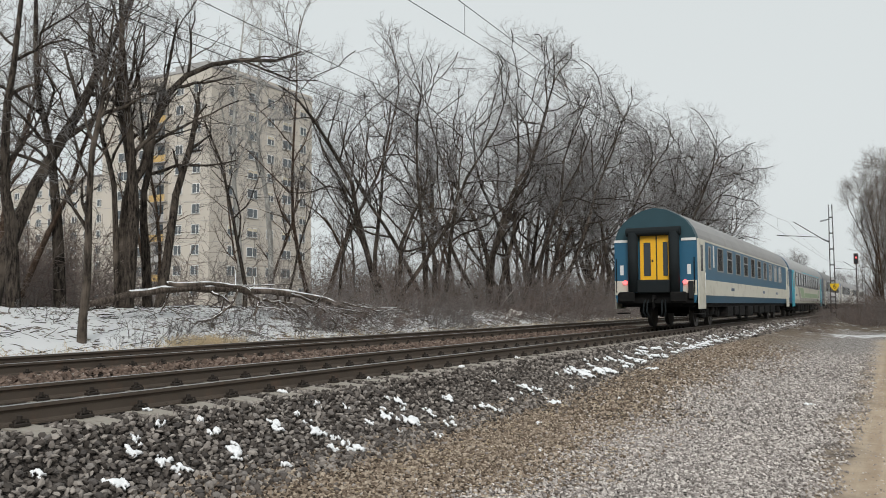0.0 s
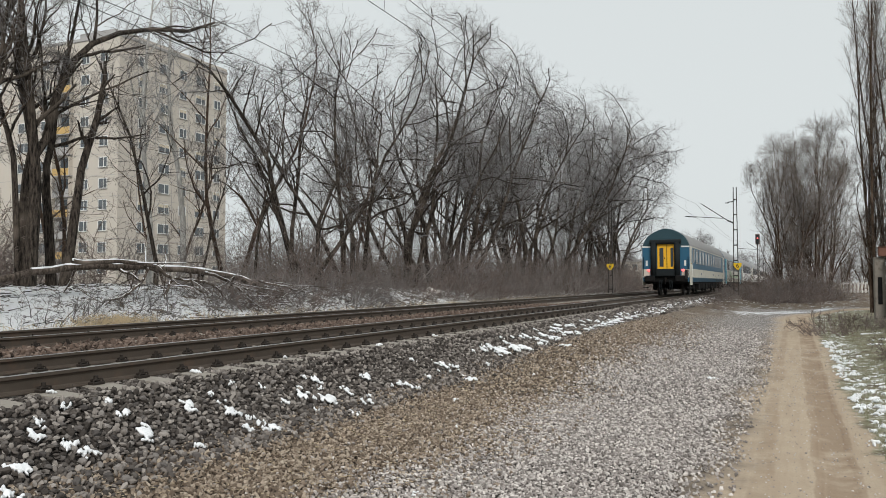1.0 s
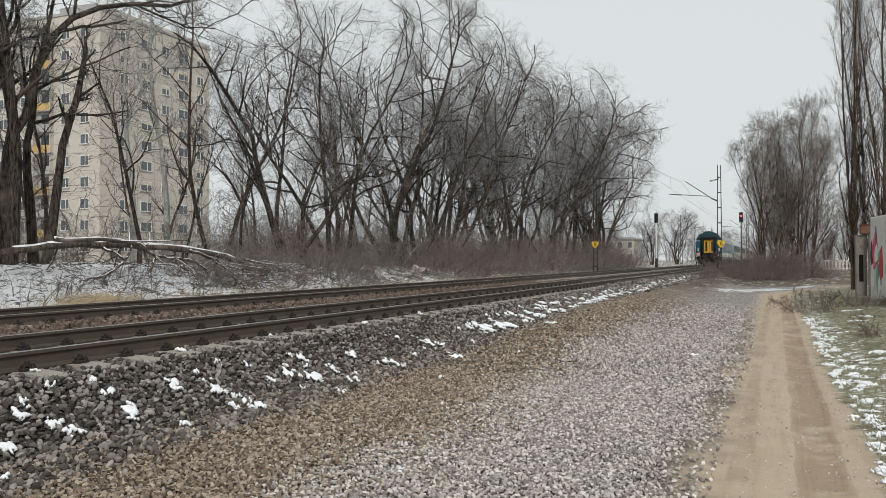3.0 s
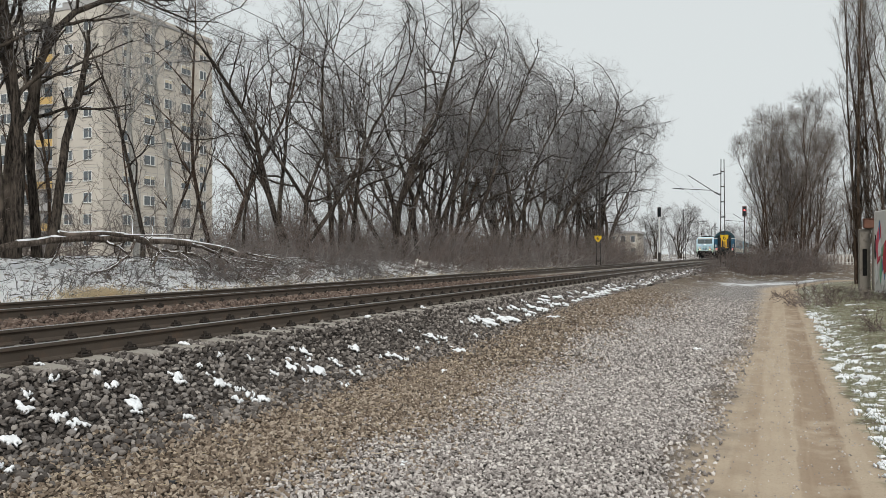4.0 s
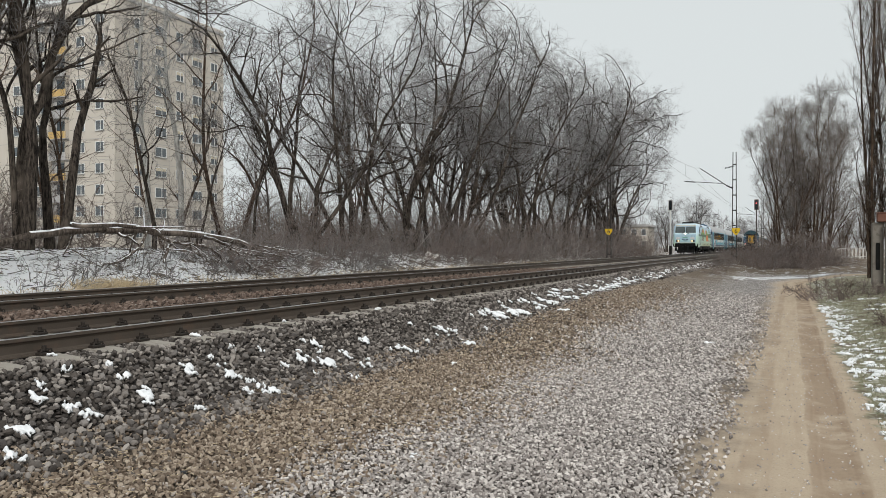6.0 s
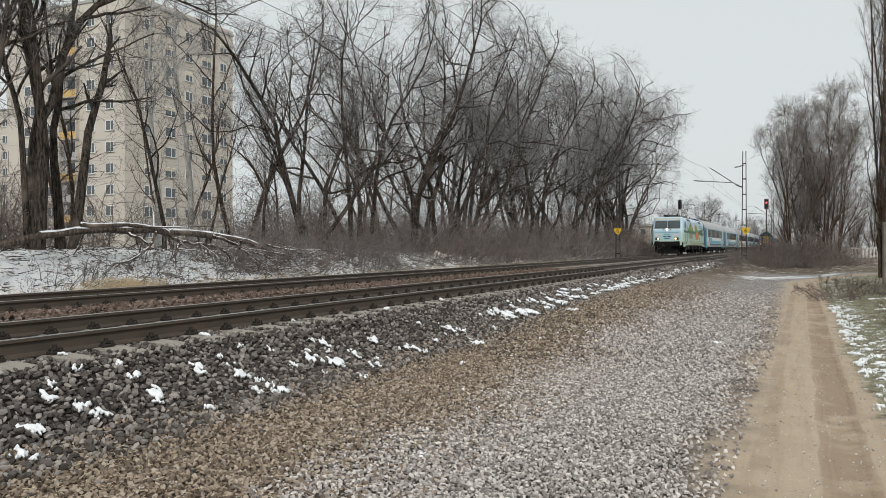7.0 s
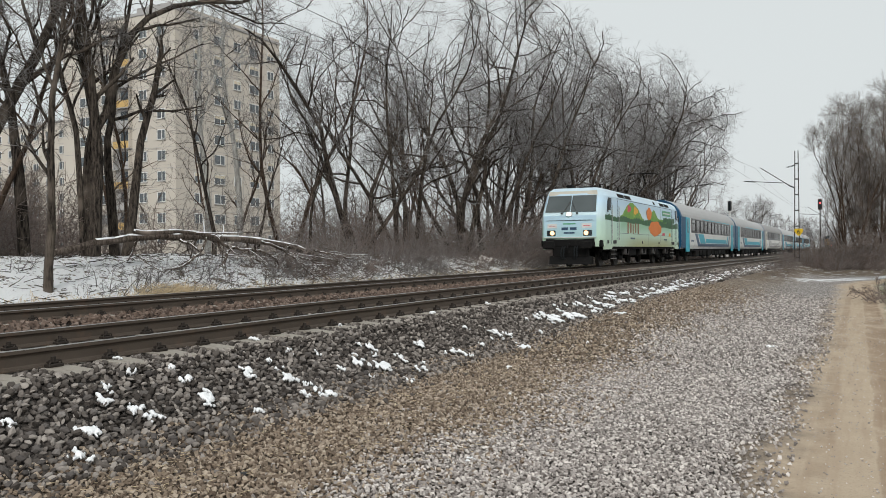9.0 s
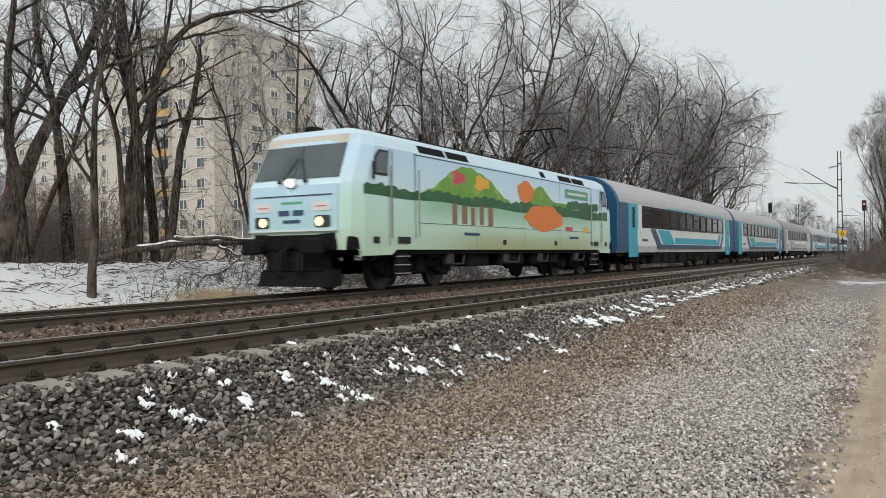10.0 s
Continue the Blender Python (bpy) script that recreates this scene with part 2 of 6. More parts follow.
def ground_mat():
    k = Nodes("ground", 0.92, 0, 0.2)
    x0, y, z = k.xyz()
    # the dirt road bends off to the right beyond 42 m
    bend = k.math("MULTIPLY", k.math("POWER", k.math("MAXIMUM", k.math("SUBTRACT", y, 40.0), 0.0), 2.0), 0.035)
    wob = k.math("MULTIPLY", k.math("SUBTRACT", k.noise(0.55, 4), 0.5), 1.0)
    fine = k.math("MULTIPLY", k.math("SUBTRACT", k.noise(3.0, 4), 0.5), 0.5)
    x = k.math("ADD", x0, k.math("ADD", wob, fine))
    xs = k.math("SUBTRACT", x, bend)
    shift = k.n.new("ShaderNodeVectorMath")
    shift.operation = "ADD"
    k.l.new(k.co, shift.inputs[0])
    jit = k.n.new("ShaderNodeTexNoise")
    jit.inputs["Scale"].default_value = 30
    k.l.new(k.co, jit.inputs["Vector"])
    sc = k.n.new("ShaderNodeVectorMath")
    sc.operation = "SCALE"
    sc.inputs["Scale"].default_value = 0.03
    k.l.new(jit.outputs["Color"], sc.inputs[0])
    k.l.new(sc.outputs[0], shift.inputs[1])
    cc = shift.outputs[0]
    sep = k.n.new("ShaderNodeSeparateColor")
    k.l.new(k.cells(34, "Color", cc), sep.inputs[0])
    tone = sep.outputs[0]
    gap = k.n.new("ShaderNodeTexVoronoi")
    gap.feature = "DISTANCE_TO_EDGE"
    gap.inputs["Scale"].default_value = 34
    k.l.new(cc, gap.inputs["Vector"])
    # mask of the cell edges, where shade between pebbles is painted dark
    seam_shade = k.step(gap.outputs["Distance"], 0.10, 0.0)
    speck2 = k.cells(70)
    # grey gravel
    g = k.mix(k.math("POWER", tone, 1.5), (0.10, 0.088, 0.080), (0.86, 0.805, 0.765))
    g = k.mix(k.math("MULTIPLY", seam_shade, 0.85), g, (0.06, 0.050, 0.045))
    g = k.mix(k.math("MULTIPLY", k.noise(1.2, 4), 0.35), g, (0.42, 0.375, 0.35))
    # darkens the ground where stones are strewn: painted shade between them
    gap_shade = k.math("MULTIPLY", k.step(y, 32, 18), k.step(y, 2.7, 3.5))
    g = k.mix(k.math("MULTIPLY", gap_shade, 0.85), g, (0.055, 0.047, 0.042))
    # brown gravel with old leaves
    b = k.mix(tone, (0.075, 0.055, 0.042), (0.50, 0.41, 0.32))
    b = k.mix(k.math("MULTIPLY", seam_shade, 0.7), b, (0.045, 0.032, 0.022))
    b = k.mix(k.step(k.noise(7, 5), 0.55, 0.75), b, (0.40, 0.345, 0.275))
    b = k.mix(k.math("MULTIPLY", gap_shade, 0.75), b, (0.050, 0.037, 0.027))
    # trodden dirt
    d = k.mix(k.noise(2.0, 6), (0.36, 0.278, 0.195), (0.54, 0.435, 0.325))
    d = k.mix(k.math("MULTIPLY", k.step(k.noise(45, 5, 0.7), 0.5, 0.7), 0.5), d, (0.24, 0.185, 0.135))
    d = k.mix(k.math("MULTIPLY", speck2, 0.25), d, (0.52, 0.45, 0.36))
    mp = k.n.new("ShaderNodeMapping")
    mp.inputs["Scale"].default_value = (7.0, 0.35, 1.0)
    k.l.new(k.co, mp.inputs[0])
    d = k.mix(k.math("MULTIPLY", k.step(k.noise(1.0, 4, 0.6, mp.outputs[0]), 0.42, 0.68), 0.55), d, (0.37, 0.28, 0.20))
    lane = k.math("SUBTRACT", k.math("ADD", x0, k.math("MULTIPLY", wob, 0.16)), bend)
    for at, half, depth in ((0.33, 0.17, 0.55), (0.17, 0.05, 0.4), (0.47, 0.05, 0.5), (-0.28, 0.10, 0.28)):
        rut = k.step(k.math("ABSOLUTE", k.math("SUBTRACT", lane, at)), half, half * 0.5)
        d = k.mix(k.math("MULTIPLY", k.math("MULTIPLY", rut, depth), k.step(k.noise(1.4, 5), 0.34, 0.55)), d, (0.215, 0.14, 0.088))
    # frosted grass
    gr = k.mix(k.noise(22, 5), (0.10, 0.092, 0.050), (0.33, 0.31, 0.21))
    gr = k.mix(k.math("MULTIPLY", k.step(k.noise(9, 6), 0.50, 0.68), 0.7), gr, (0.62, 0.62, 0.56))
    gr = k.mix(k.step(k.noise(2.2, 6), 0.50, 0.64), gr, (0.12, 0.09, 0.062))
    snow = (0.90, 0.91, 0.92)
    edge = k.step(k.math("ABSOLUTE", k.math("SUBTRACT", xs, 1.15)), 0.75, 0.1)
    lumps = k.step(k.math("ADD", k.noise(4.2, 6, 0.7), k.math("MULTIPLY", edge, 0.16)), 0.71, 0.75)
    gr = k.mix(k.math("MULTIPLY", lumps, 0.95), gr, snow)
    # woodland floor with snow
    li = k.mix(k.noise(9, 6), (0.075, 0.058, 0.044), (0.28, 0.23, 0.185))
    wood_snow = k.step(k.math("ADD", k.math("ADD", k.math("MULTIPLY", k.noise(1.6, 7, 0.72), 0.6), k.math("MULTIPLY", k.noise(6.0, 6, 0.75), 0.4)), k.math("ADD", k.math("MULTIPLY", k.step(y, 60, 12), 0.062), k.math("MULTIPLY", k.step(y, 22, 13), 0.028))), 0.51, 0.54)
    li = k.mix(k.math("MULTIPLY", wood_snow, 0.95), li, snow)
    verge = k.mix(k.noise(12, 5), (0.16, 0.115, 0.075), (0.36, 0.28, 0.18))
    li = k.mix(k.step(x, -14.9, -14.2), li, verge)
    # ballast bed, coloured near black to deepen the shade in the stone gaps
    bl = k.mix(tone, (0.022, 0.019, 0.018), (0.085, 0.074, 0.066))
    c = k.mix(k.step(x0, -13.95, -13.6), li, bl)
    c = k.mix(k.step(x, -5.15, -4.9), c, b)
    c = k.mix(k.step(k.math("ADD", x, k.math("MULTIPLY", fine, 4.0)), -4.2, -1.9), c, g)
    c = k.mix(k.step(k.math("ADD", xs, k.math("MULTIPLY", fine, 0.8)), -1.15, -0.25), c, d)
    c = k.mix(k.step(xs, 0.62, 0.80), c, gr)
    # snow lying across the road
    line = k.math("ABSOLUTE", k.math("SUBTRACT", y, k.math("ADD", k.math("MULTIPLY", x0, 2.1), 48.6)))
    band = k.math("MULTIPLY", k.step(k.math("ADD", line, k.math("MULTIPLY", wob, 2.5)), 2.6, 1.4), k.math("MULTIPLY", k.step(x0, -4.0, -3.2), k.step(x0, 2.6, 1.6)))
    far = k.math("MULTIPLY", band, k.step(k.noise(0.8, 5), 0.40, 0.52))
    c = k.mix(k.math("MULTIPLY", far, 0.9), c, snow)
    back = k.math("MULTIPLY", k.step(k.math("ADD", y, k.math("MULTIPLY", wob, 6.0)), 51, 55), k.step(x0, -5.4, -4.8))
    waste = k.mix(k.noise(6, 6), (0.09, 0.066, 0.048), (0.30, 0.24, 0.18))
    waste = k.mix(k.step(k.noise(1.3, 5), 0.58, 0.64), waste, snow)
    c = k.mix(back, c, waste)
    edge2 = k.math("MULTIPLY", k.math("MULTIPLY", k.step(y, 33, 42), k.step(x, -2.4, -3.2)), k.step(x0, -5.3, -4.9))
    c = k.mix(k.math("MULTIPLY", edge2, 0.8), c, waste)
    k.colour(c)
    stony = k.step(xs, -0.5, -1.1)
    h = k.math("ADD", k.math("MULTIPLY", k.math("MULTIPLY", k.step(gap.outputs["Distance"], 0.0, 0.22), 0.7), stony), k.math("MULTIPLY", k.noise(24, 6), 0.7))
    k.bump(h, 0.9, 0.02)
    return k.mat


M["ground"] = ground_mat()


# ---------------------------------------------------------------- mesh building
class Geo:
    """Collects vertices and faces of one mesh."""

    def __init__(self):
        self.v, self.f, self.n = [], [], 0

    def add(self, verts, faces):
        o = self.n
        self.v.extend(tuple(p) for p in verts)
        self.f.extend(tuple(i + o for i in q) for q in faces)
        self.n += len(verts)
        return self

    def box(self, c, s, m=None, ch=0.0):
        hx, hy, hz = (k / 2 for k in s)
        ch = min(ch, hx * .9, hy * .9, hz * .9)
        if ch <= 0:
            vs = [(x, y, z) for x in (-hx, hx) for y in (-hy, hy) for z in (-hz, hz)]
            fs = [(0, 1, 3, 2), (4, 6, 7, 5), (0, 4, 5, 1), (2, 3, 7, 6), (0, 2, 6, 4), (1, 5, 7, 3)]
        else:
            vs, idx = [], {}
            for x in (-1, 1):
                for y in (-1, 1):
                    for z in (-1, 1):
                        for a in range(3):
                            p = [x * hx, y * hy, z * hz]
                            for b in range(3):
                                if b != a:
                                    p[b] -= (x, y, z)[b] * ch
                            idx[x, y, z, a] = len(vs)
                            vs.append(tuple(p))
            fs = []
            for a in range(3):
                u, w = (a + 1) % 3, (a + 2) % 3
                for s_ in (-1, 1):
                    q = []
                    for su, sw in ((-1, -1), (1, -1), (1, 1), (-1, 1)):
                        k = [0, 0, 0]
                        k[a], k[u], k[w] = s_, su, sw
                        q.append(idx[(*k, a)])
                    fs.append(tuple(q if s_ > 0 else q[::-1]))
                for su in (-1, 1):
                    for sw in (-1, 1):
                        k = [0, 0, 0]
                        k[u], k[w] = su, sw
                        lo, hi = k[:], k[:]
                        lo[a], hi[a] = -1, 1
                        q = [idx[(*lo, u)], idx[(*hi, u)], idx[(*hi, w)], idx[(*lo, w)]]
                        fs.append(tuple(q if su * sw > 0 else q[::-1]))
            for x in (-1, 1):
                for y in (-1, 1):
                    for z in (-1, 1):
                        q = [idx[x, y, z, a] for a in range(3)]
                        fs.append(tuple(q if x * y * z > 0 else q[::-1]))
        t = Matrix.Translation(c) @ (m or Matrix())
        return self.add([t @ Vector(p) for p in vs], fs)

    def prism(self, poly, axis, lo, hi):
        """A closed polygon drawn along an axis; poly holds the other two coordinates, in order x, y, z."""
        n, vs = len(poly), []
        for d in (lo, hi):
            for a, b in poly:
                p = [a, b]
                p.insert(axis, d)
                vs.append(tuple(p))
        fs = [tuple(range(n))[::-1], tuple(range(n, 2 * n))]
        fs += [(i, (i + 1) % n, n + (i + 1) % n, n + i) for i in range(n)]
        return self.add(vs, fs)

    def tube(self, pts, rad, sides=6, cap=True):
        pts = [Vector(p) for p in pts]
        vs, k = [], len(pts)
        side = None
        for i, p in enumerate(pts):
            d = (pts[min(i + 1, k - 1)] - pts[max(i - 1, 0)]).normalized()
            if side is None:
                side = d.orthogonal().normalized()
            side = (side - d * side.dot(d)).normalized()
            up = d.cross(side)
            r = rad[i] if isinstance(rad, (list, tuple)) else rad
            for j in range(sides):
                a = 2 * math.pi * j / sides
                vs.append(p + (side * math.cos(a) + up * math.sin(a)) * r)
        fs = [(i * sides + j, i * sides + (j + 1) % sides, (i + 1) * sides + (j + 1) % sides, (i + 1) * sides + j)
              for i in range(k - 1) for j in range(sides)]
        if cap:
            fs += [tuple(range(sides))[::-1], tuple(range((k - 1) * sides, k * sides))]
        return self.add(vs, fs)

    def disc(self, c, r, axis, h, sides=20):
        c = Vector(c)
        d = Vector([1 if i == axis else 0 for i in range(3)])
        return self.tube([c - d * h / 2, c + d * h / 2], r, sides)

    def mesh(self, name, mat, smooth=False):
        me = bpy.data.meshes.new(name)
        me.from_pydata(self.v, [], self.f)
        if smooth:
            me.shade_smooth()
        me.materials.append(mat)
        return me


def fix(me):
    bm = bmesh.new()
    bm.from_mesh(me)
    bmesh.ops.recalc_face_normals(bm, faces=bm.faces)
    bm.to_mesh(me)
    bm.free()
    return me


def part(name, geo, mat, parent, label="", smooth=False):
    me = geo if isinstance(geo, bpy.types.Mesh) else fix(geo.mesh(name, mat, smooth))
    ob = new(name, me)
    ob.parent = parent
    if label:
        ob["label"] = label
    return ob


def thing(name, label, category, group="", m=None):
    ob = new(name)
    ob.empty_display_size = 0.3
    if m is not None:
        ob.matrix_basis = m
    return tagged(ob, label, category, group)


def solid(name, geo, mat, label, category="", group="", kind="", smooth=False):
    ob = new(name, fix(geo.mesh(name, mat, smooth)) if isinstance(geo, Geo) else geo)
    return tagged(ob, label, category, group, kind)


def quick(name, verts, faces, mat, smooth=False):
    """A mesh from numpy arrays, all faces alike."""
    me = bpy.data.meshes.new(name)
    k = faces.shape[1]
    me.vertices.add(len(verts))
    me.vertices.foreach_set("co", verts.astype(np.float32).ravel())
    me.loops.add(faces.size)
    me.loops.foreach_set("vertex_index", faces.astype(np.int32).ravel())
    me.polygons.add(len(faces))
    me.polygons.foreach_set("loop_start", np.arange(0, faces.size, k, dtype=np.int32))
    me.update(calc_edges=True)
    me.validate()
    if smooth:
        me.shade_smooth()
    else:
        me.shade_flat()
    me.materials.append(mat)
    return me


# ---------------------------------------------------------------- ground
def spread(knots):
    out = []
    for (a, b, n) in knots:
        out += list(np.linspace(a, b, n, endpoint=False))
    return out + [knots[-1][1]]


def ground():
    xs = spread([(-900, -120, 8), (-120, -30, 12), (-30, -13.6, 40), (-13.6, -5.9, 8), (-5.9, -4.8, 10), (-4.8, -1.5, 14), (-1.5, 3, 32), (3, 12, 12), (12, 100, 10), (100, 900, 8)])
    ys = spread([(-300, -10, 10), (-10, 2, 12), (2, 30, 100), (30, 90, 60), (90, 300, 20), (300, 3000, 10)])
    v = np.array([(x, y, gz(x, y)) for y in ys for x in xs])
    nx, ny = len(xs), len(ys)
    i = np.arange(nx - 1)[None] + nx * np.arange(ny - 1)[:, None]
    f = np.stack([i, i + 1, i + 1 + nx, i + nx], -1).reshape(-1, 4)
    tagged(new("ground", quick("ground", v, f, M["ground"], True)), "gravel and dirt strip, ballast bed and snowy woodland floor", "ground", kind="structure")


ground()
# ---------------------------------------------------------------- tracks
def rail_profile(cx):
    half = [(0.036, 0.0), (0.036, -0.030), (0.016, -0.045), (0.009, -0.062), (0.009, -0.135), (0.020, -0.148), (0.070, -0.160), (0.070, -0.172)]
    pts = [(cx + a, RAIL - 0.003 + b) for a, b in half] + [(cx - a, RAIL - 0.003 + b) for a, b in half[::-1]]
    return pts


SLEEPER_Z = RAIL - 0.178


def sleeper_mesh():
    g = Geo()
    for s in (-1, 1):
        g.prism([(s * 0.35, 0), (s * 1.25, 0), (s * 1.25, 0.15), (s * 1.21, 0.168), (s * 0.95, 0.185), (s * 0.55, 0.185), (s * 0.35, 0.14)], 1, -0.14, 0.14)
    g.box((0, 0, 0.07), (0.72, 0.22, 0.13))
    return fix(g.mesh("sleeper", M["sleeper"]))


def clip_mesh():
    g = Geo()
    for s in (-1, 1):
        g.box((s * 0.105, 0, 0.015), (0.08, 0.15, 0.03), ch=0.006)
        g.box((s * 0.085, 0, 0.042), (0.06, 0.09, 0.022), ch=0.006)
        g.disc((s * 0.095, 0, 0.065), 0.022, 2, 0.05, 6)
        g.tube([(s * 0.125, -0.06, 0.03), (s * 0.13, -0.05, 0.055), (s * 0.08, -0.03, 0.05), (s * 0.08, 0.03, 0.05), (s * 0.13, 0.05, 0.055), (s * 0.125, 0.06, 0.03)], 0.010, 5)
    return fix(g.mesh("rail_fastening", M["clip"]))


def track(cx, label, near):
    tr = tagged(new("railway_track"), label, "railway track", "railway tracks", "structure")
    for s in (-0.7535, 0.7535):
        r = part("rail", Geo().prism(rail_profile(cx + s), 1, -60, 320), M["rail"], tr, "rusty brown steel rail")
        part("running_surface", Geo().prism([(cx + s - 0.030, RAIL - 0.003), (cx + s + 0.030, RAIL - 0.003), (cx + s + 0.026, RAIL), (cx + s - 0.026, RAIL)], 1, -60, 320),
             M["rail_top"], r, "bright worn rail head")
    y0 = 4.72
    rest, restc = Geo(), Geo()
    sm, cm = SLEEPER, CLIP
    for i in range(-18, 330):
        y = y0 + 0.605 * i
        if -4 <= i < (95 if near else 70):
            ob = part("sleeper", sm, None, tr)
            ob.location = (cx, y, SLEEPER_Z - 0.18)
            if i < 50:
                for s in (-0.7535, 0.7535):
                    c = part("rail_fastening", cm, None, tr)
                    c.location = (cx + s, y, SLEEPER_Z + 0.004)
        else:
            rest.box((cx, y, SLEEPER_Z - 0.06), (2.5, 0.26, 0.12))
            if i < 120:
                for s in (-0.85, -0.65, 0.65, 0.85):
                    restc.box((cx + s, y, SLEEPER_Z + 0.02), (0.07, 0.12, 0.05))
    if near:
        picked_stones(tr)
    tagged(part("sleepers_beyond", rest, M["sleeper"], tr), kind="stuff")
    tagged(part("fastenings_beyond", restc, M["clip"], tr), kind="stuff")


def picked_stones(tr):
    """The nearest ballast stones, one by one."""
    rng = random.Random(21)
    shapes = []
    for i in range(10):
        g = Geo()
        g.add([tuple(k * w * rng.uniform(.8, 1.15) for k, w in zip(p, (1.15, .85, .7))) for p in ICO], ICO_FACES)
        shapes.append(fix(g.mesh("ballast_stone", M["ballast_each"])))
    for i in range(300):
        x, y = -5.85 + 1.0 * ((i * 0.618) % 1), 2.6 + 6.2 * (i + rng.random()) / 300
        ob = part("ballast_stone", shapes[i % 10], None, tr)
        s = rng.uniform(.030, .044)
        ob.matrix_basis = pose(x, y, gz(x, y) + s * .95, rng.uniform(-35, 35), rng.uniform(-35, 35), rng.uniform(0, 360)) @ Matrix.Scale(s, 4)


GOLD = (1 + 5 ** .5) / 2
ICO = [tuple(k / 1.902 for k in p) for p in ((-1, GOLD, 0), (1, GOLD, 0), (-1, -GOLD, 0), (1, -GOLD, 0), (0, -1, GOLD), (0, 1, GOLD),
                                             (0, -1, -GOLD), (0, 1, -GOLD), (GOLD, 0, -1), (GOLD, 0, 1), (-GOLD, 0, -1), (-GOLD, 0, 1))]
ICO_FACES = [(a, b, c) for a, b, c in itertools.combinations(range(12), 3)
             if all((Vector(ICO[p]) - Vector(ICO[q])).length < 1.2 for p, q in ((a, b), (b, c), (a, c)))]
SLEEPER, CLIP = sleeper_mesh(), clip_mesh()
track(NEAR, "railway track with rusty rails on concrete sleepers", True)
track(FAR, "second railway track on reddish ballast beside the woods", False)


# ---------------------------------------------------------------- loose stones
SHAPES = dict(
    cube=(np.array([(a, b, c) for a in (-1, 1) for b in (-1, 1) for c in (-1, 1)], float) * 0.62,
          np.array([(0, 1, 3, 2), (4, 6, 7, 5), (0, 4, 5, 1), (2, 3, 7, 6), (0, 2, 6, 4), (1, 5, 7, 3)]), 0.34),
    chip=(np.array([(1, 0, 0), (-1, 0, 0), (0, 1, 0), (0, -1, 0), (0, 0, 1), (0, 0, -1)], float),
          np.array([(0, 2, 4), (2, 1, 4), (1, 3, 4), (3, 0, 4), (2, 0, 5), (1, 2, 5), (3, 1, 5), (0, 3, 5)]), 0.34),
    lump=(np.array(ICO), np.array([q if np.dot(np.cross(np.subtract(ICO[q[1]], ICO[q[0]]), np.subtract(ICO[q[2]], ICO[q[0]])), ICO[q[0]]) > 0 else q[::-1] for q in ICO_FACES]), 0.2))


def strew(name, x, y, size, mat, label, lift=0.25, seed=1, flat=0.75, keep=None, shape="cube", tilt=0.55, rise=None):
    """Loose stones at the points x, y, all in one mesh."""
    rng = np.random.default_rng(seed)
    if keep is not None:
        odds = np.array([keep(a, b) for a, b in zip(x, y)])
        ok = rng.uniform(0, 1, len(x)) < odds
        x, y = x[ok], y[ok]
    n = len(x)
    z = np.array([gz(a, b) + (rise(a, b) if rise else 0.0) for a, b in zip(x, y)])
    base, faces, rough = SHAPES[shape]
    k = len(base)
    v = base[None] + rng.uniform(-rough, rough, (n, k, 3))
    s = rng.uniform(size[0], size[1], n)
    v *= s[:, None, None] * rng.uniform([0.85, 0.6, flat * 0.7], [1.25, 0.95, flat], (n, 3))[:, None, :]
    q = rng.normal(size=(n, 4))
    q[:, 1:3] *= tilt
    q /= np.linalg.norm(q, axis=1)[:, None]
    w, a, b, c = q.T
    R = np.array([[1 - 2 * (b * b + c * c), 2 * (a * b - c * w), 2 * (a * c + b * w)],
                  [2 * (a * b + c * w), 1 - 2 * (a * a + c * c), 2 * (b * c - a * w)],
                  [2 * (a * c - b * w), 2 * (b * c + a * w), 1 - 2 * (a * a + b * b)]]).transpose(2, 0, 1)
    v = np.einsum("nij,nkj->nki", R, v)
    v += np.stack([x, y, z + s * (lift + rng.uniform(-0.35, 0.35, n))], 1)[:, None, :]
    f = (faces[None] + (np.arange(n) * k)[:, None, None]).reshape(-1, faces.shape[1])
    return tagged(new(name, quick(name, v.reshape(-1, 3), f, mat)), label, "stones", kind="stuff")


def scatter(name, n, box, size, mat, label, lift=0.25, seed=1, flat=0.75, keep=None, shape="cube", gamma=1.0):
    rng = np.random.default_rng(seed + 500)
    return strew(name, rng.uniform(box[0], box[1], n), box[2] + (box[3] - box[2]) * rng.uniform(0, 1, n) ** gamma, size, mat, label, lift, seed, flat, keep, shape)


def packed(box, step, seed, loose=0.42):
    """Points of a shaken grid: stones that lie side by side with gaps between."""
    rng = np.random.default_rng(seed + 900)
    xs, ys = np.arange(box[0], box[1], step), np.arange(box[2], box[3], step)
    x, y = np.meshgrid(xs, ys)
    x = x + (np.arange(len(ys)) % 2)[:, None] * step / 2
    return (x + rng.uniform(-loose, loose, x.shape) * step).ravel(), (y + rng.uniform(-loose, loose, y.shape) * step).ravel()


def over_sleeper(y):
    return max(0.0, 0.14 - abs((y - 4.72 + 0.3025) % 0.605 - 0.3025)) / 0.14


def heaped(x, y):
    """Extra height of the ballast: a low crest along the sleeper ends."""
    return 0.012 * ss(-5.55, -5.80, x) - 0.004 * ss(-5.90, -5.98, x)


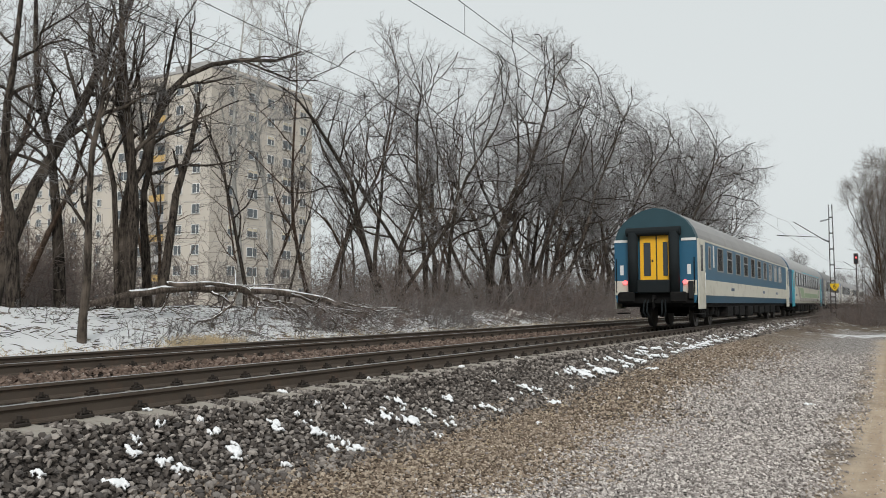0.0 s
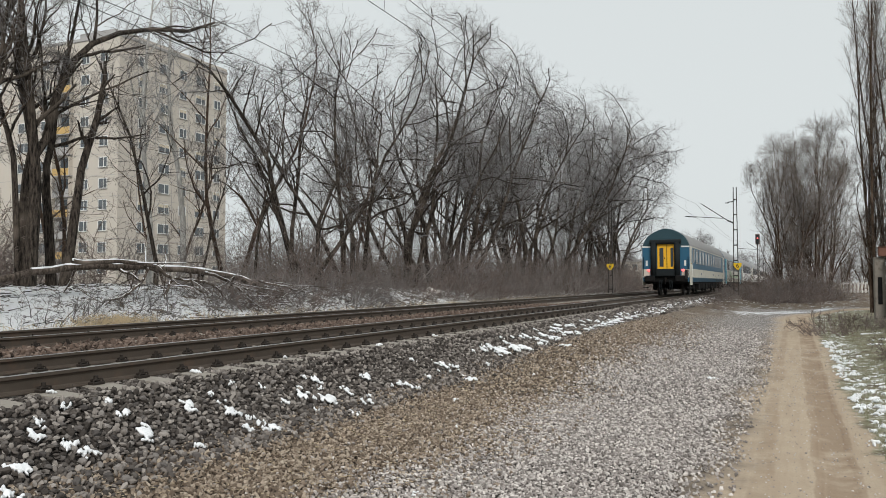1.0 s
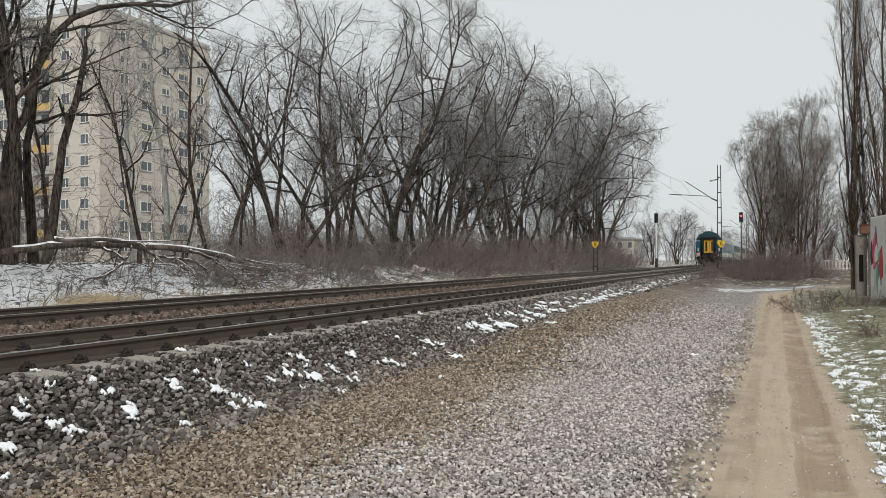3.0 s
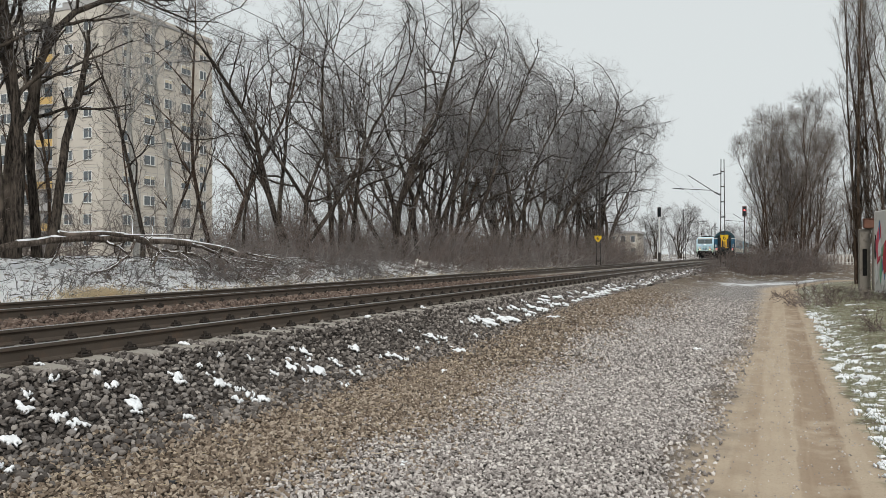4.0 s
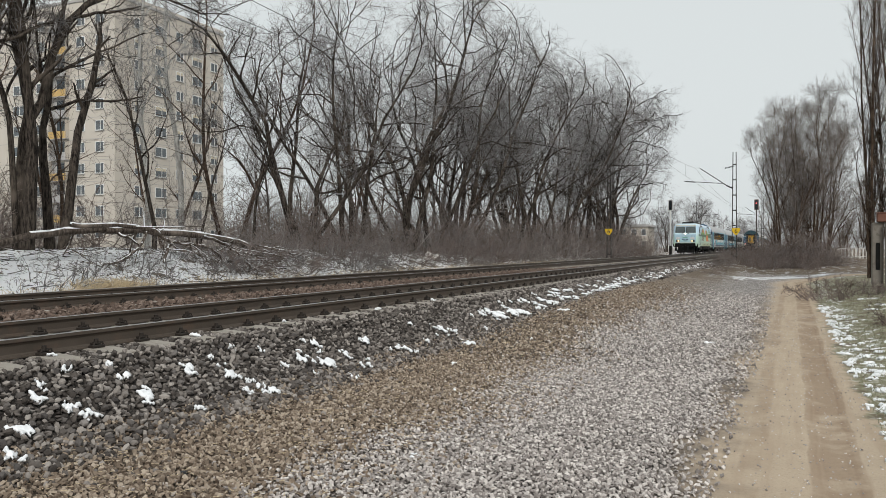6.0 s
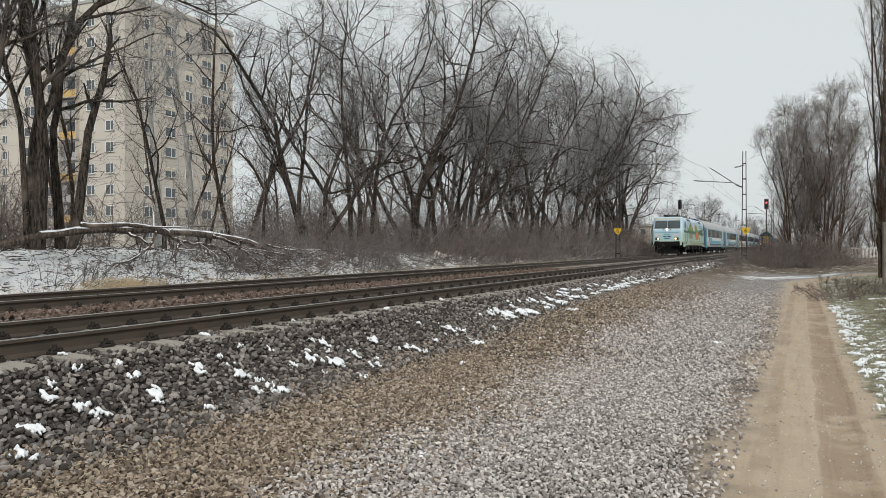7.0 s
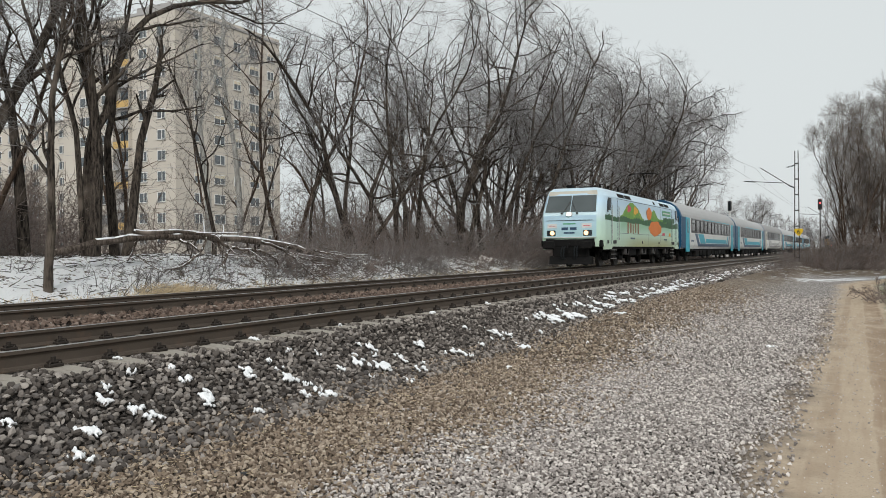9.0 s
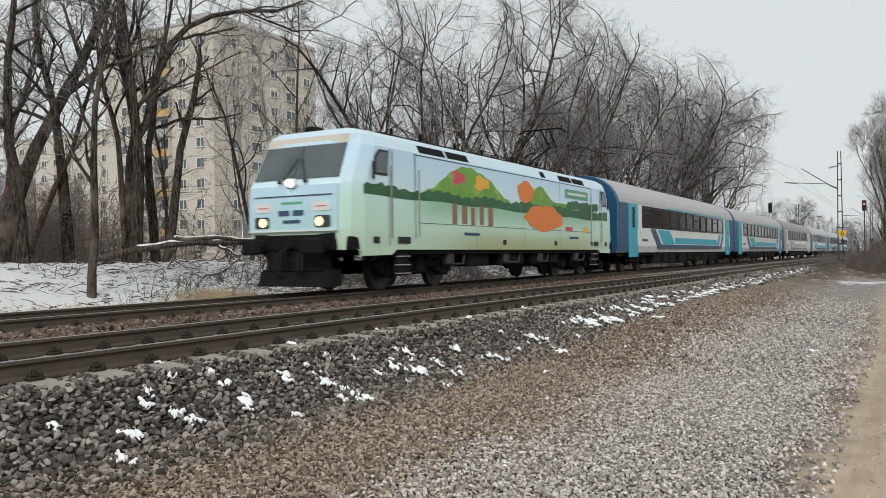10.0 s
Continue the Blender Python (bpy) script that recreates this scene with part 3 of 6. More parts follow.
BARE = lambda x, y: 1.0 if x > -5.90 or over_sleeper(y) == 0 else 0.06
strew("ballast_bed", *packed((-6.40, -4.75, 1.8, 14), 0.060, 1), (0.028, 0.040), M["ballast"], "dark grey crushed ballast stones under the top ones", -0.25, 2, 0.8, BARE, "lump", 0.5, heaped)
strew("ballast_stones", *packed((-6.40, -4.80, 1.8, 14), 0.056, 2), (0.023, 0.040), M["ballast"], "dark grey crushed ballast stones on the shoulder", 0.85, 3, 0.56, BARE, "lump", 0.45, heaped)
strew("ballast_stones_beyond", *packed((-6.40, -4.80, 14, 30), 0.074, 3), (0.030, 0.046), M["ballast"], "dark grey ballast stones further along", 0.5, 4, 0.75, BARE, "lump", 0.6, heaped)
strew("ballast_stones_far_off", *packed((-6.40, -4.80, 30, 62), 0.14, 4), (0.055, 0.085), M["ballast"], "dark grey ballast stones in the distance", 0.4, 5, 0.75, None, "cube", 0.6, heaped)
scatter("ballast_over_ends", 4200, (-10.98, -10.2, 3, 36), (0.030, 0.055), M["ballast_rust"], "rust-brown ballast heaped over the sleeper ends", seed=16, lift=1.1, gamma=1.3)
scatter("ballast_over_near_ends", 2600, (-8.55, -8.0, 3, 28), (0.030, 0.055), M["ballast_rust"], "rust-brown ballast heaped between the two tracks", seed=17, lift=1.0, gamma=1.3)
scatter("ballast_strays", 2600, (-5.0, -4.0, 2.5, 24), (0.024, 0.042), M["ballast"], "stray ballast stones on the gravel", seed=15, keep=lambda x, y: ((-4.0 - x) / 1.0) ** 2, shape="lump")
scatter("ballast_between_tracks", 10500, (-10.92, -8.0, 3, 42), (0.026, 0.052), M["ballast_rust"], "rust-brown ballast between the tracks", seed=4, gamma=1.3, shape="lump")
scatter("ballast_in_track", 5000, (-7.8, -6.5, 3, 30), (0.032, 0.058), M["ballast"], "ballast between the rails", seed=5, lift=0.2, gamma=1.3)
scatter("ballast_far_track", 5000, (-12.3, -11.05, 5, 40), (0.035, 0.062), M["ballast_rust"], "rusty ballast in the far track", seed=6, lift=0.2)
scatter("ballast_far_shoulder", 3500, (-14.1, -12.5, 5, 35), (0.035, 0.062), M["ballast_rust"], "ballast at the foot of the bank", seed=7)
def grey_share(x, y):
    return 0.05 + 0.95 * ss(-3.9, -2.3, x + 0.55 * noise.noise((x * 0.9, y * 0.45, 4)) + 0.25 * noise.noise((x * 3, y * 2.2, 6)))


GREY = lambda x, y: grey_share(x, y) * (1 - 0.85 * ss(-1.05, -0.5, x + 0.15 * math.sin(y * 2.1)))
BROWN = lambda x, y: 1 - 0.9 * grey_share(x, y)
strew("gravel_grey", *packed((-4.2, -0.45, 3.4, 11), 0.030, 5), (0.0135, 0.023), M["gravel"], "pale grey gravel strewn over the track side", 0.75, 8, 0.62, GREY, "cube", 0.3)
strew("gravel_grey_beyond", *packed((-4.2, -0.45, 11, 19), 0.044, 6), (0.019, 0.031), M["gravel"], "pale grey gravel further along", 0.6, 9, 0.6, GREY, "chip", 0.4)
strew("gravel_grey_far_off", *packed((-4.2, -0.45, 19, 34), 0.075, 7), (0.026, 0.042), M["gravel"], "pale grey gravel in the distance", 0.15, 10, 0.6, lambda x, y: GREY(x, y) * (1 - ss(22, 34, y)), "chip", 0.4)
strew("gravel_brown", *packed((-5.15, -2.2, 2.8, 11), 0.036, 8), (0.016, 0.028), M["gravel_brown"], "brown gravel and leaf bits at the ballast foot", 0.6, 11, 0.6, BROWN, "cube", 0.45)
strew("gravel_brown_beyond", *packed((-5.15, -2.2, 11, 32), 0.062, 9), (0.024, 0.042), M["gravel_brown"], "brown gravel further along", 0.2, 12, 0.6, lambda x, y: BROWN(x, y) * (1 - ss(20, 32, y)), "chip", 0.45)
scatter("gravel_verge", 3200, (-0.8, 1.2, 4, 22), (0.005, 0.013), M["gravel"], "scattered pebbles on the dirt", seed=10, shape="chip")


# ---------------------------------------------------------------- snow left on the stones
def snow_patches():
    rng = random.Random(5)
    spots = [(-5.53, 4.59, .1), (-5.37, 4.74, .09), (-5.25, 4.84, .12), (-5.24, 4.23, .10), (-5.02, 3.94, .08), (-5.59, 5.59, .11), (-5.33, 5.56, .17), (-5.52, 6.34, .11),
             (-5.35, 6.78, .18), (-5.05, 6.66, .08), (-4.97, 6.94, .13), (-5.11, 6.93, .08), (-5.4, 8.11, .15), (-5.52, 8.66, .11), (-5.15, 8.4, .16), (-5.23, 8.94, .11),
             (-4.85, 8.43, .12), (-4.94, 8.94, .1), (-5.38, 9.74, .13), (-5.05, 10.29, .14), (-5.28, 12.01, .16), (-5.13, 12.26, .12), (-4.8, 12.02, .2), (-5.29, 14.17, .27),
             (-5.16, 14.48, .36), (-5.12, 15.31, .24), (-5.03, 17.68, .24), (-4.91, 19.0, .26), (-4.94, 22.94, .3)]
    spots += [(-6.2, 5.3, .06), (-6.15, 7.15, .07), (-6.2, 8.95, .07), (-6.1, 11.4, .08), (-6.2, 13.8, .08)]
    for i in range(190):
        y = 15 + 47 * (i / 190) ** 1.2 + rng.uniform(-.5, .5)
        spots.append((rng.uniform(-5.55, -4.85), y, rng.uniform(.07, .19)))
    for i in range(30):
        spots.append((rng.uniform(-5.8, -4.9), rng.uniform(3.6, 15), rng.uniform(.04, .075)))
    for i in range(150):
        y = 6 + 19 * rng.random() ** 1.2
        spots.append((0.70 + abs(rng.gauss(0, .26)), y, rng.uniform(.05, .15)))
    for i in range(14):
        spots.append((rng.uniform(1.3, 3.2), rng.uniform(11, 32), rng.uniform(.12, .35)))
    spots += [(-2.73, 5.67, .09), (-1.29, 14.35, .13), (-4.3, 10.3, .07), (-4.0, 13, .07), (-3.5, 8.4, .04), (-4.5, 17, .2)]
    g = Geo()
    for x, y, r in spots:
        r *= 0.78
        st, n = r * 3.0 / 20, 20
        ph, lift = rng.uniform(0, 99), 0.060 if x < -4.85 else 0.010 if x < 0 else 0.004
        ids = {}
        vs, fs = [], []
        for i in range(n + 1):
            for j in range(n + 1):
                dx, dy = (i - n / 2) * st * 0.8, (j - n / 2) * st
                d = math.hypot(dx, dy) / r
                k = d + 1.25 * noise.noise((dx * 4 / r * .35 + ph, dy * 4 / r * .35, ph)) + .55 * noise.noise((dx * 24 + ph, dy * 24, 2)) + .4 * noise.noise((dx * 60 + ph, dy * 60, 4))
                if k < 0.72:
                    ids[i, j] = len(vs)
                    top = max(0.0, 0.72 - k)
                    vs.append((x + dx, y + dy, gz(x + dx, y + dy) + lift + min(0.03, top * 0.05) + (.022 if x < 0 else .008) * noise.noise(((x + dx) * 22, (y + dy) * 22, 1))))
        for (i, j) in ids:
            q = [(i, j), (i + 1, j), (i + 1, j + 1), (i, j + 1)]
            if all(k in ids for k in q):
                fs.append(tuple(ids[k] for k in q))
        if fs:
            g.add(vs, fs)
    ob = new("snow_patches", g.mesh("snow_patches", M["snow"], True))
    mod = ob.modifiers.new("thick", "SOLIDIFY")
    mod.thickness, mod.offset = 0.02, -1
    tagged(ob, "thin melting snow patches lying on the ballast", "snow", kind="stuff")


snow_patches()


# ---------------------------------------------------------------- trains
def plate(g, poly, x, th=0.004):
    """A thin sheet on a side wall; poly holds y, z."""
    return g.prism(poly, 0, min(x, x + th), max(x, x + th))


def rect(y0, y1, z0, z1):
    return [(y0, z0), (y1, z0), (y1, z1), (y0, z1)]


def stroke(p, q, w):
    """A slanted bar between two heights, w long in y."""
    return [(p[0], p[1]), (p[0] + w, p[1]), (q[0] + w, q[1]), (q[0], q[1])]


def wheel_mesh():
    g = Geo()
    g.disc((0, 0, 0), 0.46, 0, 0.13, 24)
    g.disc((-0.075, 0, 0), 0.49, 0, 0.03, 24)
    g.disc((0.075, 0, 0), 0.30, 0, 0.02, 20)
    g.disc((0.09, 0, 0), 0.13, 0, 0.08, 14)
    return fix(g.mesh("wheel", M["wheel"]))


WHEEL = wheel_mesh()


def bogie(parent, y, base=2.5, r=0.46):
    b = Geo()
    for s in (-1, 1):
        b.box((s * 1.0, y, 0.62), (0.16, base + 1.1, 0.18), ch=0.03)
        b.box((s * 1.0, y, 0.50), (0.14, 1.0, 0.26), ch=0.04)
        for d in (-base / 2, base / 2):
            b.box((s * 1.02, y + d, 0.47), (0.26, 0.34, 0.30), ch=0.05)
            b.tube([(s * 1.04, y + d - 0.3, 0.42), (s * 1.04, y + d - 0.3, 0.78)], 0.085, 10)
            b.tube([(s * 1.04, y + d + 0.3, 0.42), (s * 1.04, y + d + 0.3, 0.78)], 0.085, 10)
        b.tube([(s * 1.06, y, 0.45), (s * 1.06, y, 0.95)], 0.15, 12)
        b.tube([(s * 1.1, y - .9, .75), (s * 1.1, y + .3, .95)], 0.045, 8)
    b.box((0, y, 0.6), (2.0, 0.5, 0.25))
    bg = part("bogie", b, M["under"], parent, "black bogie frame with springs")
    for s in (-1, 1):
        for d in (-base / 2, base / 2):
            w = part("wheel", WHEEL, None, bg)
            w.matrix_basis = pose(s * 0.76, y + d, r, 0, 0, 0 if s > 0 else 180)


def end_gear(parent, y, out):
    """Buffers, hook and hoses at an end; out: -1 towards the front."""
    for s in (-1, 1):
        g = Geo()
        g.tube([(s * 0.875, y, 1.06), (s * 0.875, y + out * 0.34, 1.06)], 0.11, 14)
        g.tube([(s * 0.875, y, 1.06), (s * 0.875, y + out * 0.10, 1.06)], 0.16, 14)
        g.box((s * 0.875, y + out * 0.40, 1.06), (0.56, 0.10, 0.36), ch=0.05)
        part("buffer", g, M["under"], parent, "black buffer")
    g = Geo()
    g.box((0, y + out * 0.12, 1.05), (0.12, 0.3, 0.14), ch=0.03)
    g.tube([(0, y + out * .25, 1.05), (0, y + out * .33, .9), (0, y + out * .25, .68), (0, y + out * .2, .82)], 0.035, 8)
    part("coupling", g, M["under"], parent)
    for s in (-0.33, -0.22, 0.25, 0.36):
        part("hose", Geo().tube([(s, y, 0.98), (s * 1.05, y + out * .16, .85), (s * 1.1, y + out * .2, .55), (s * .9, y + out * .12, .42)], 0.028, 7), M["rubber"], parent)


WALL = [(1.33, 0.86), (1.41, 1.15), (1.41, 2.98)]
ARC = [(1.41, 2.98), (1.375, 3.18), (1.27, 3.42), (1.08, 3.68), (0.78, 3.90), (0.40, 4.08), (0.0, 4.16)]


def mirror(half):
    return half + [(-a, b) for a, b in half[::-1] if a > 1e-6]


def coach_shell(c, length, wall, roof, end, roof_end):
    part("body", Geo().prism(mirror(WALL), 1, 0.06, length - 0.06), wall, c)
    part("roof", Geo().prism(mirror(ARC), 1, 0.30, length - 0.30), roof, c, "curved grey roof", True).data.shade_flat()
    for y0, y1, o in ((0.0, 0.30, 1), (length - 0.30, length, -1)):
        g = Geo()
        outer, inner = (y0, y1) if o > 0 else (y1, y0)
        ring = mirror([(a, b) for a, b in ARC])
        small = [(a * 0.985, 2.98 + (b - 2.98) * 0.975) for a, b in ring]
        n = len(ring)
        g.add([(a, inner, b) for a, b in ring] + [(a, outer, b) for a, b in small],
              [(i, (i + 1) % n, n + (i + 1) % n, n + i) for i in range(n)] + [tuple(range(n)), tuple(range(n, 2 * n))])
        part("roof_end", g, roof_end, c, "rounded dark roof end")
    for y0 in (0.0, length - 0.06):
        part("end_wall", Geo().prism(mirror(WALL), 1, y0, y0 + 0.06), end, c)
    u = Geo()
    u.box((0, length / 2, 0.80), (2.5, length - 0.6, 0.16))
    part("underframe", u, M["under"], c)
    rng = random.Random(7)
    y = 6.2
    while y < length - 6.5:
        w = rng.uniform(0.8, 2.0)
        for s in (-1, 1):
            part("equipment_box", Geo().box((s * 0.92, y + w / 2, 0.56 + rng.uniform(-.04, .06)), (0.72, w, rng.uniform(.34, .5)), ch=0.03), M["under"], c)
        y += w + rng.uniform(0.25, 0.9)
    bogie(c, 3.7), bogie(c, length - 3.7)
    for i in range(3):
        part("roof_vent", Geo().box((0, 4 + i * 9.0, 4.05), (0.4, 0.5, 0.06), ch=0.02), roof, c)


def window(c, y0, y1, z0, z1, s, frame_mat, pane="glass", bar=None, x=1.41):
    """A framed coach window on side s."""
    g, t = Geo(), 0.045
    xa = s * (x + 0.002)
    for q in (rect(y0, y1, z0, z0 + t), rect(y0, y1, z1 - t, z1), rect(y0, y0 + t, z0 + t, z1 - t), rect(y1 - t, y1, z0 + t, z1 - t)):
        plate(g, q, xa, s * 0.022)
    if bar:
        plate(g, rect(y0 + t, y1 - t, bar, bar + 0.05), xa, s * 0.018)
    w = part("window", g, frame_mat, c)
    part("pane", plate(Geo(), rect(y0 + t, y1 - t, z0 + t, z1 - t), xa, s * 0.006), M[pane], w)


def side_door(c, y0, y1, s, mat, z0=0.66, z1=3.0):
    d = part("door", Geo().box((s * 1.415, (y0 + y1) / 2, (z0 + z1) / 2), (0.035, y1 - y0, z1 - z0), ch=0.01), mat, c, "narrow entrance door")
    k = s * 1.4335
    mid = (y0 + y1) / 2
    part("pane", plate(Geo(), rect(mid - 0.17, mid + 0.17, 1.95, 2.85), k, s * 0.006), M["glass"], d)
    part("handle", Geo().tube([(s * 1.45, y1 - 0.12, 1.2), (s * 1.45, y1 - 0.12, 1.9)], 0.016, 6), M["white"], d)
    part("step", Geo().box((s * 1.30, mid, 0.50), (0.22, y1 - y0 - 0.2, 0.04), ch=0.01), M["under"], d)


def old_coach(name_label, m):
    """Blue coach with a cream band, seen from its rear end at local y = 0."""
    c = thing("passenger_coach", name_label, "train coach", "coaches of the departing train", m)
    L = 26.1
    coach_shell(c, L, M["blue"], M["roof"], M["blue"], M["teal_dark"])
    for s in (-1, 1):
        part("stripe", plate(Geo(), rect(0.08, L - 0.08, 1.13, 1.67), s * 1.411, s * 0.004), M["cream"], c, "broad cream band")
        part("cornice", plate(Geo(), rect(0.08, L - 0.08, 2.99, 3.05), s * 1.405, s * 0.012), M["cream"], c)
        for y0 in (0.10, L - 1.25):
            side_door(c, y0, y0 + 1.15, s, M["cream"], 0.66, 2.99)
        window(c, 1.85, 2.25, 2.05, 2.88, s, M["roof"], "glass", None)
        for i in range(10):
            y = 3.5 + 1.98 * i
            window(c, y, y + 1.12, 2.02, 2.92, s, M["roof"], "glass", 2.55 if i % 2 else None)
        part("lettering_bar", plate(Geo(), rect(2.7, 2.95, 2.15, 2.95), s * 1.415, s * 0.003), M["white"], c)
        for y in (6.3, 15.0, 20.0):
            part("lettering_bar", plate(Geo(), rect(y, y + 0.7, 1.34, 1.46), s * 1.416, s * 0.003), M["navy"], c)
    # rear end
    for s in (-1, 1):
        part("end_panel", Geo().box((s * 1.17, -0.006, 1.38), (0.46, 0.012, 0.50)), M["cream"], c, "cream panel below the blue")
        part("end_band", Geo().box((s * 1.16, -0.012, 3.01), (0.49, 0.03, 0.09)), M["white"], c)
        part("tail_lamp", Geo().disc((s * 1.02, -0.05, 1.57), 0.07, 1, 0.09, 16), M["lamp_red"], c, "lit red tail lamp")
        part("gangway_side", Geo().tube([(s * 0.70, -0.17, 1.22), (s * 0.70, -0.17, 3.28)], 0.175, 14), M["rubber"], c, "black rubber gangway bellows", True)
        part("marking_bar", Geo().box((s * 1.15, -0.004, 2.0), (0.12, 0.012, 0.34)), M["white"], c)
        part("corner_handle", Geo().tube([(s * 1.33, -0.05, 1.2), (s * 1.33, -0.05, 2.4)], 0.018, 6), M["under"], c)
    part("gangway_hood", Geo().tube([(-0.92, -0.16, 3.30), (0.92, -0.16, 3.30)], 0.15, 12), M["rubber"], c)
    part("gangway_plate", Geo().box((0, -0.18, 1.42), (1.12, 0.30, 0.46), ch=0.05), M["rubber"], c, "folded bridge plate")
    d = part("gangway_door", Geo().box((0.03, -0.02, 2.38), (1.04, 0.06, 1.75)), M["door_yellow"], c, "yellow end door")
    for x0, x1 in ((-0.36, -0.12), (0.30, 0.46)):
        part("pane", Geo().box(((x0 + x1) / 2, -0.055, 2.36), (x1 - x0, 0.02, 1.15), ch=0.008), M["glass"], d)
    part("gap", Geo().box((0.08, -0.055, 2.38), (0.035, 0.02, 1.6)), M["black"], d)
    part("lock", Geo().box((-0.06, -0.06, 2.3), (0.06, 0.03, 0.09), ch=0.01), M["black"], d)
    part("buffer_beam", Geo().box((0, 0.02, 1.02), (2.6, 0.16, 0.36), ch=0.03), M["under"], c)
    end_gear(c, -0.02, -1)
    part("end_ladder", Geo().box((1.22, -0.10, 1.3), (0.16, 0.1, 0.6), ch=0.02), M["black"], c)
    return c


def new_coach(label, m, group, grey=False, flash="turquoise", outline="navy", side="white"):
    """White coach with a dark window band and turquoise doors."""
    c = thing("passenger_coach", label, "train coach", group, m)
    L = 26.1
    coach_shell(c, L, M[side], M["roof_light"] if not grey else M["roof"], M["deep_blue"], M["deep_blue"])
    for s in (-1, 1):
        k = s * 1.411
        for y0, y1 in ((0.07, 3.0), (L - 3.0, L - 0.07)):
            part("end_field", plate(Geo(), rect(y0, y1, 0.90, 3.0), k, s * 0.004), M["deep_blue"] if not grey else M["panel_grey"], c, "dark blue end section")
        side_door(c, 1.58, 2.95, s, M["turquoise"] if not grey else M["cream"])
        side_door(c, L - 2.95, L - 1.58, s, M["turquoise"] if not grey else M["cream"])
        part("window_band", plate(Geo(), rect(3.65, 22.6, 1.98, 2.98), k, s * 0.004), M["glass_brown"], c, "dark tinted window band")
        for i in range(11):
            y = 3.8 + 1.69 * i
            window(c, y, y + 1.45, 2.05, 2.92, s, M["black"], "glass_brown", 2.62 if i % 3 == 0 else None, 1.4155)
        g = Geo()
        plate(g, stroke((6.3, 1.03), (5.0, 1.95), 0.95), k, s * 0.004)
        plate(g, rect(6.3, 21.2, 1.03, 1.24), k, s * 0.004)
        plate(g, stroke((21.2, 1.03), (22.0, 1.95), 0.5), k, s * 0.004)
        part("livery_outline", g, M[outline] if not grey else M["roof"], c, "slanting outline below the windows")
        g = Geo()
        plate(g, stroke((7.35, 1.25), (6.3, 1.93), 2.3), k, s * 0.004)
        plate(g, rect(9.65, 20.3, 1.28, 1.60), k, s * 0.004)
        plate(g, stroke((20.3, 1.25), (21.0, 1.93), 0.6), k, s * 0.004)
        part("livery_flash", g, M[flash] if not grey else M["roof_light"], c, "coloured flash along the side")
        part("cant_stripe", plate(Geo(), rect(8.0, 22.0, 3.0, 3.06), s * 1.405, s * 0.012), M["turquoise"] if not grey else M["roof"], c)
        part("lettering_bar", plate(Geo(), rect(3.6, 4.6, 1.36, 1.47), k, s * 0.003), M["navy"], c)
    end_gear(c, 0.0, -1), end_gear(c, L, 1)
    part("gangway", Geo().box((0, -0.12, 2.25), (1.5, 0.26, 2.3), ch=0.12), M["rubber"], c)
    return c


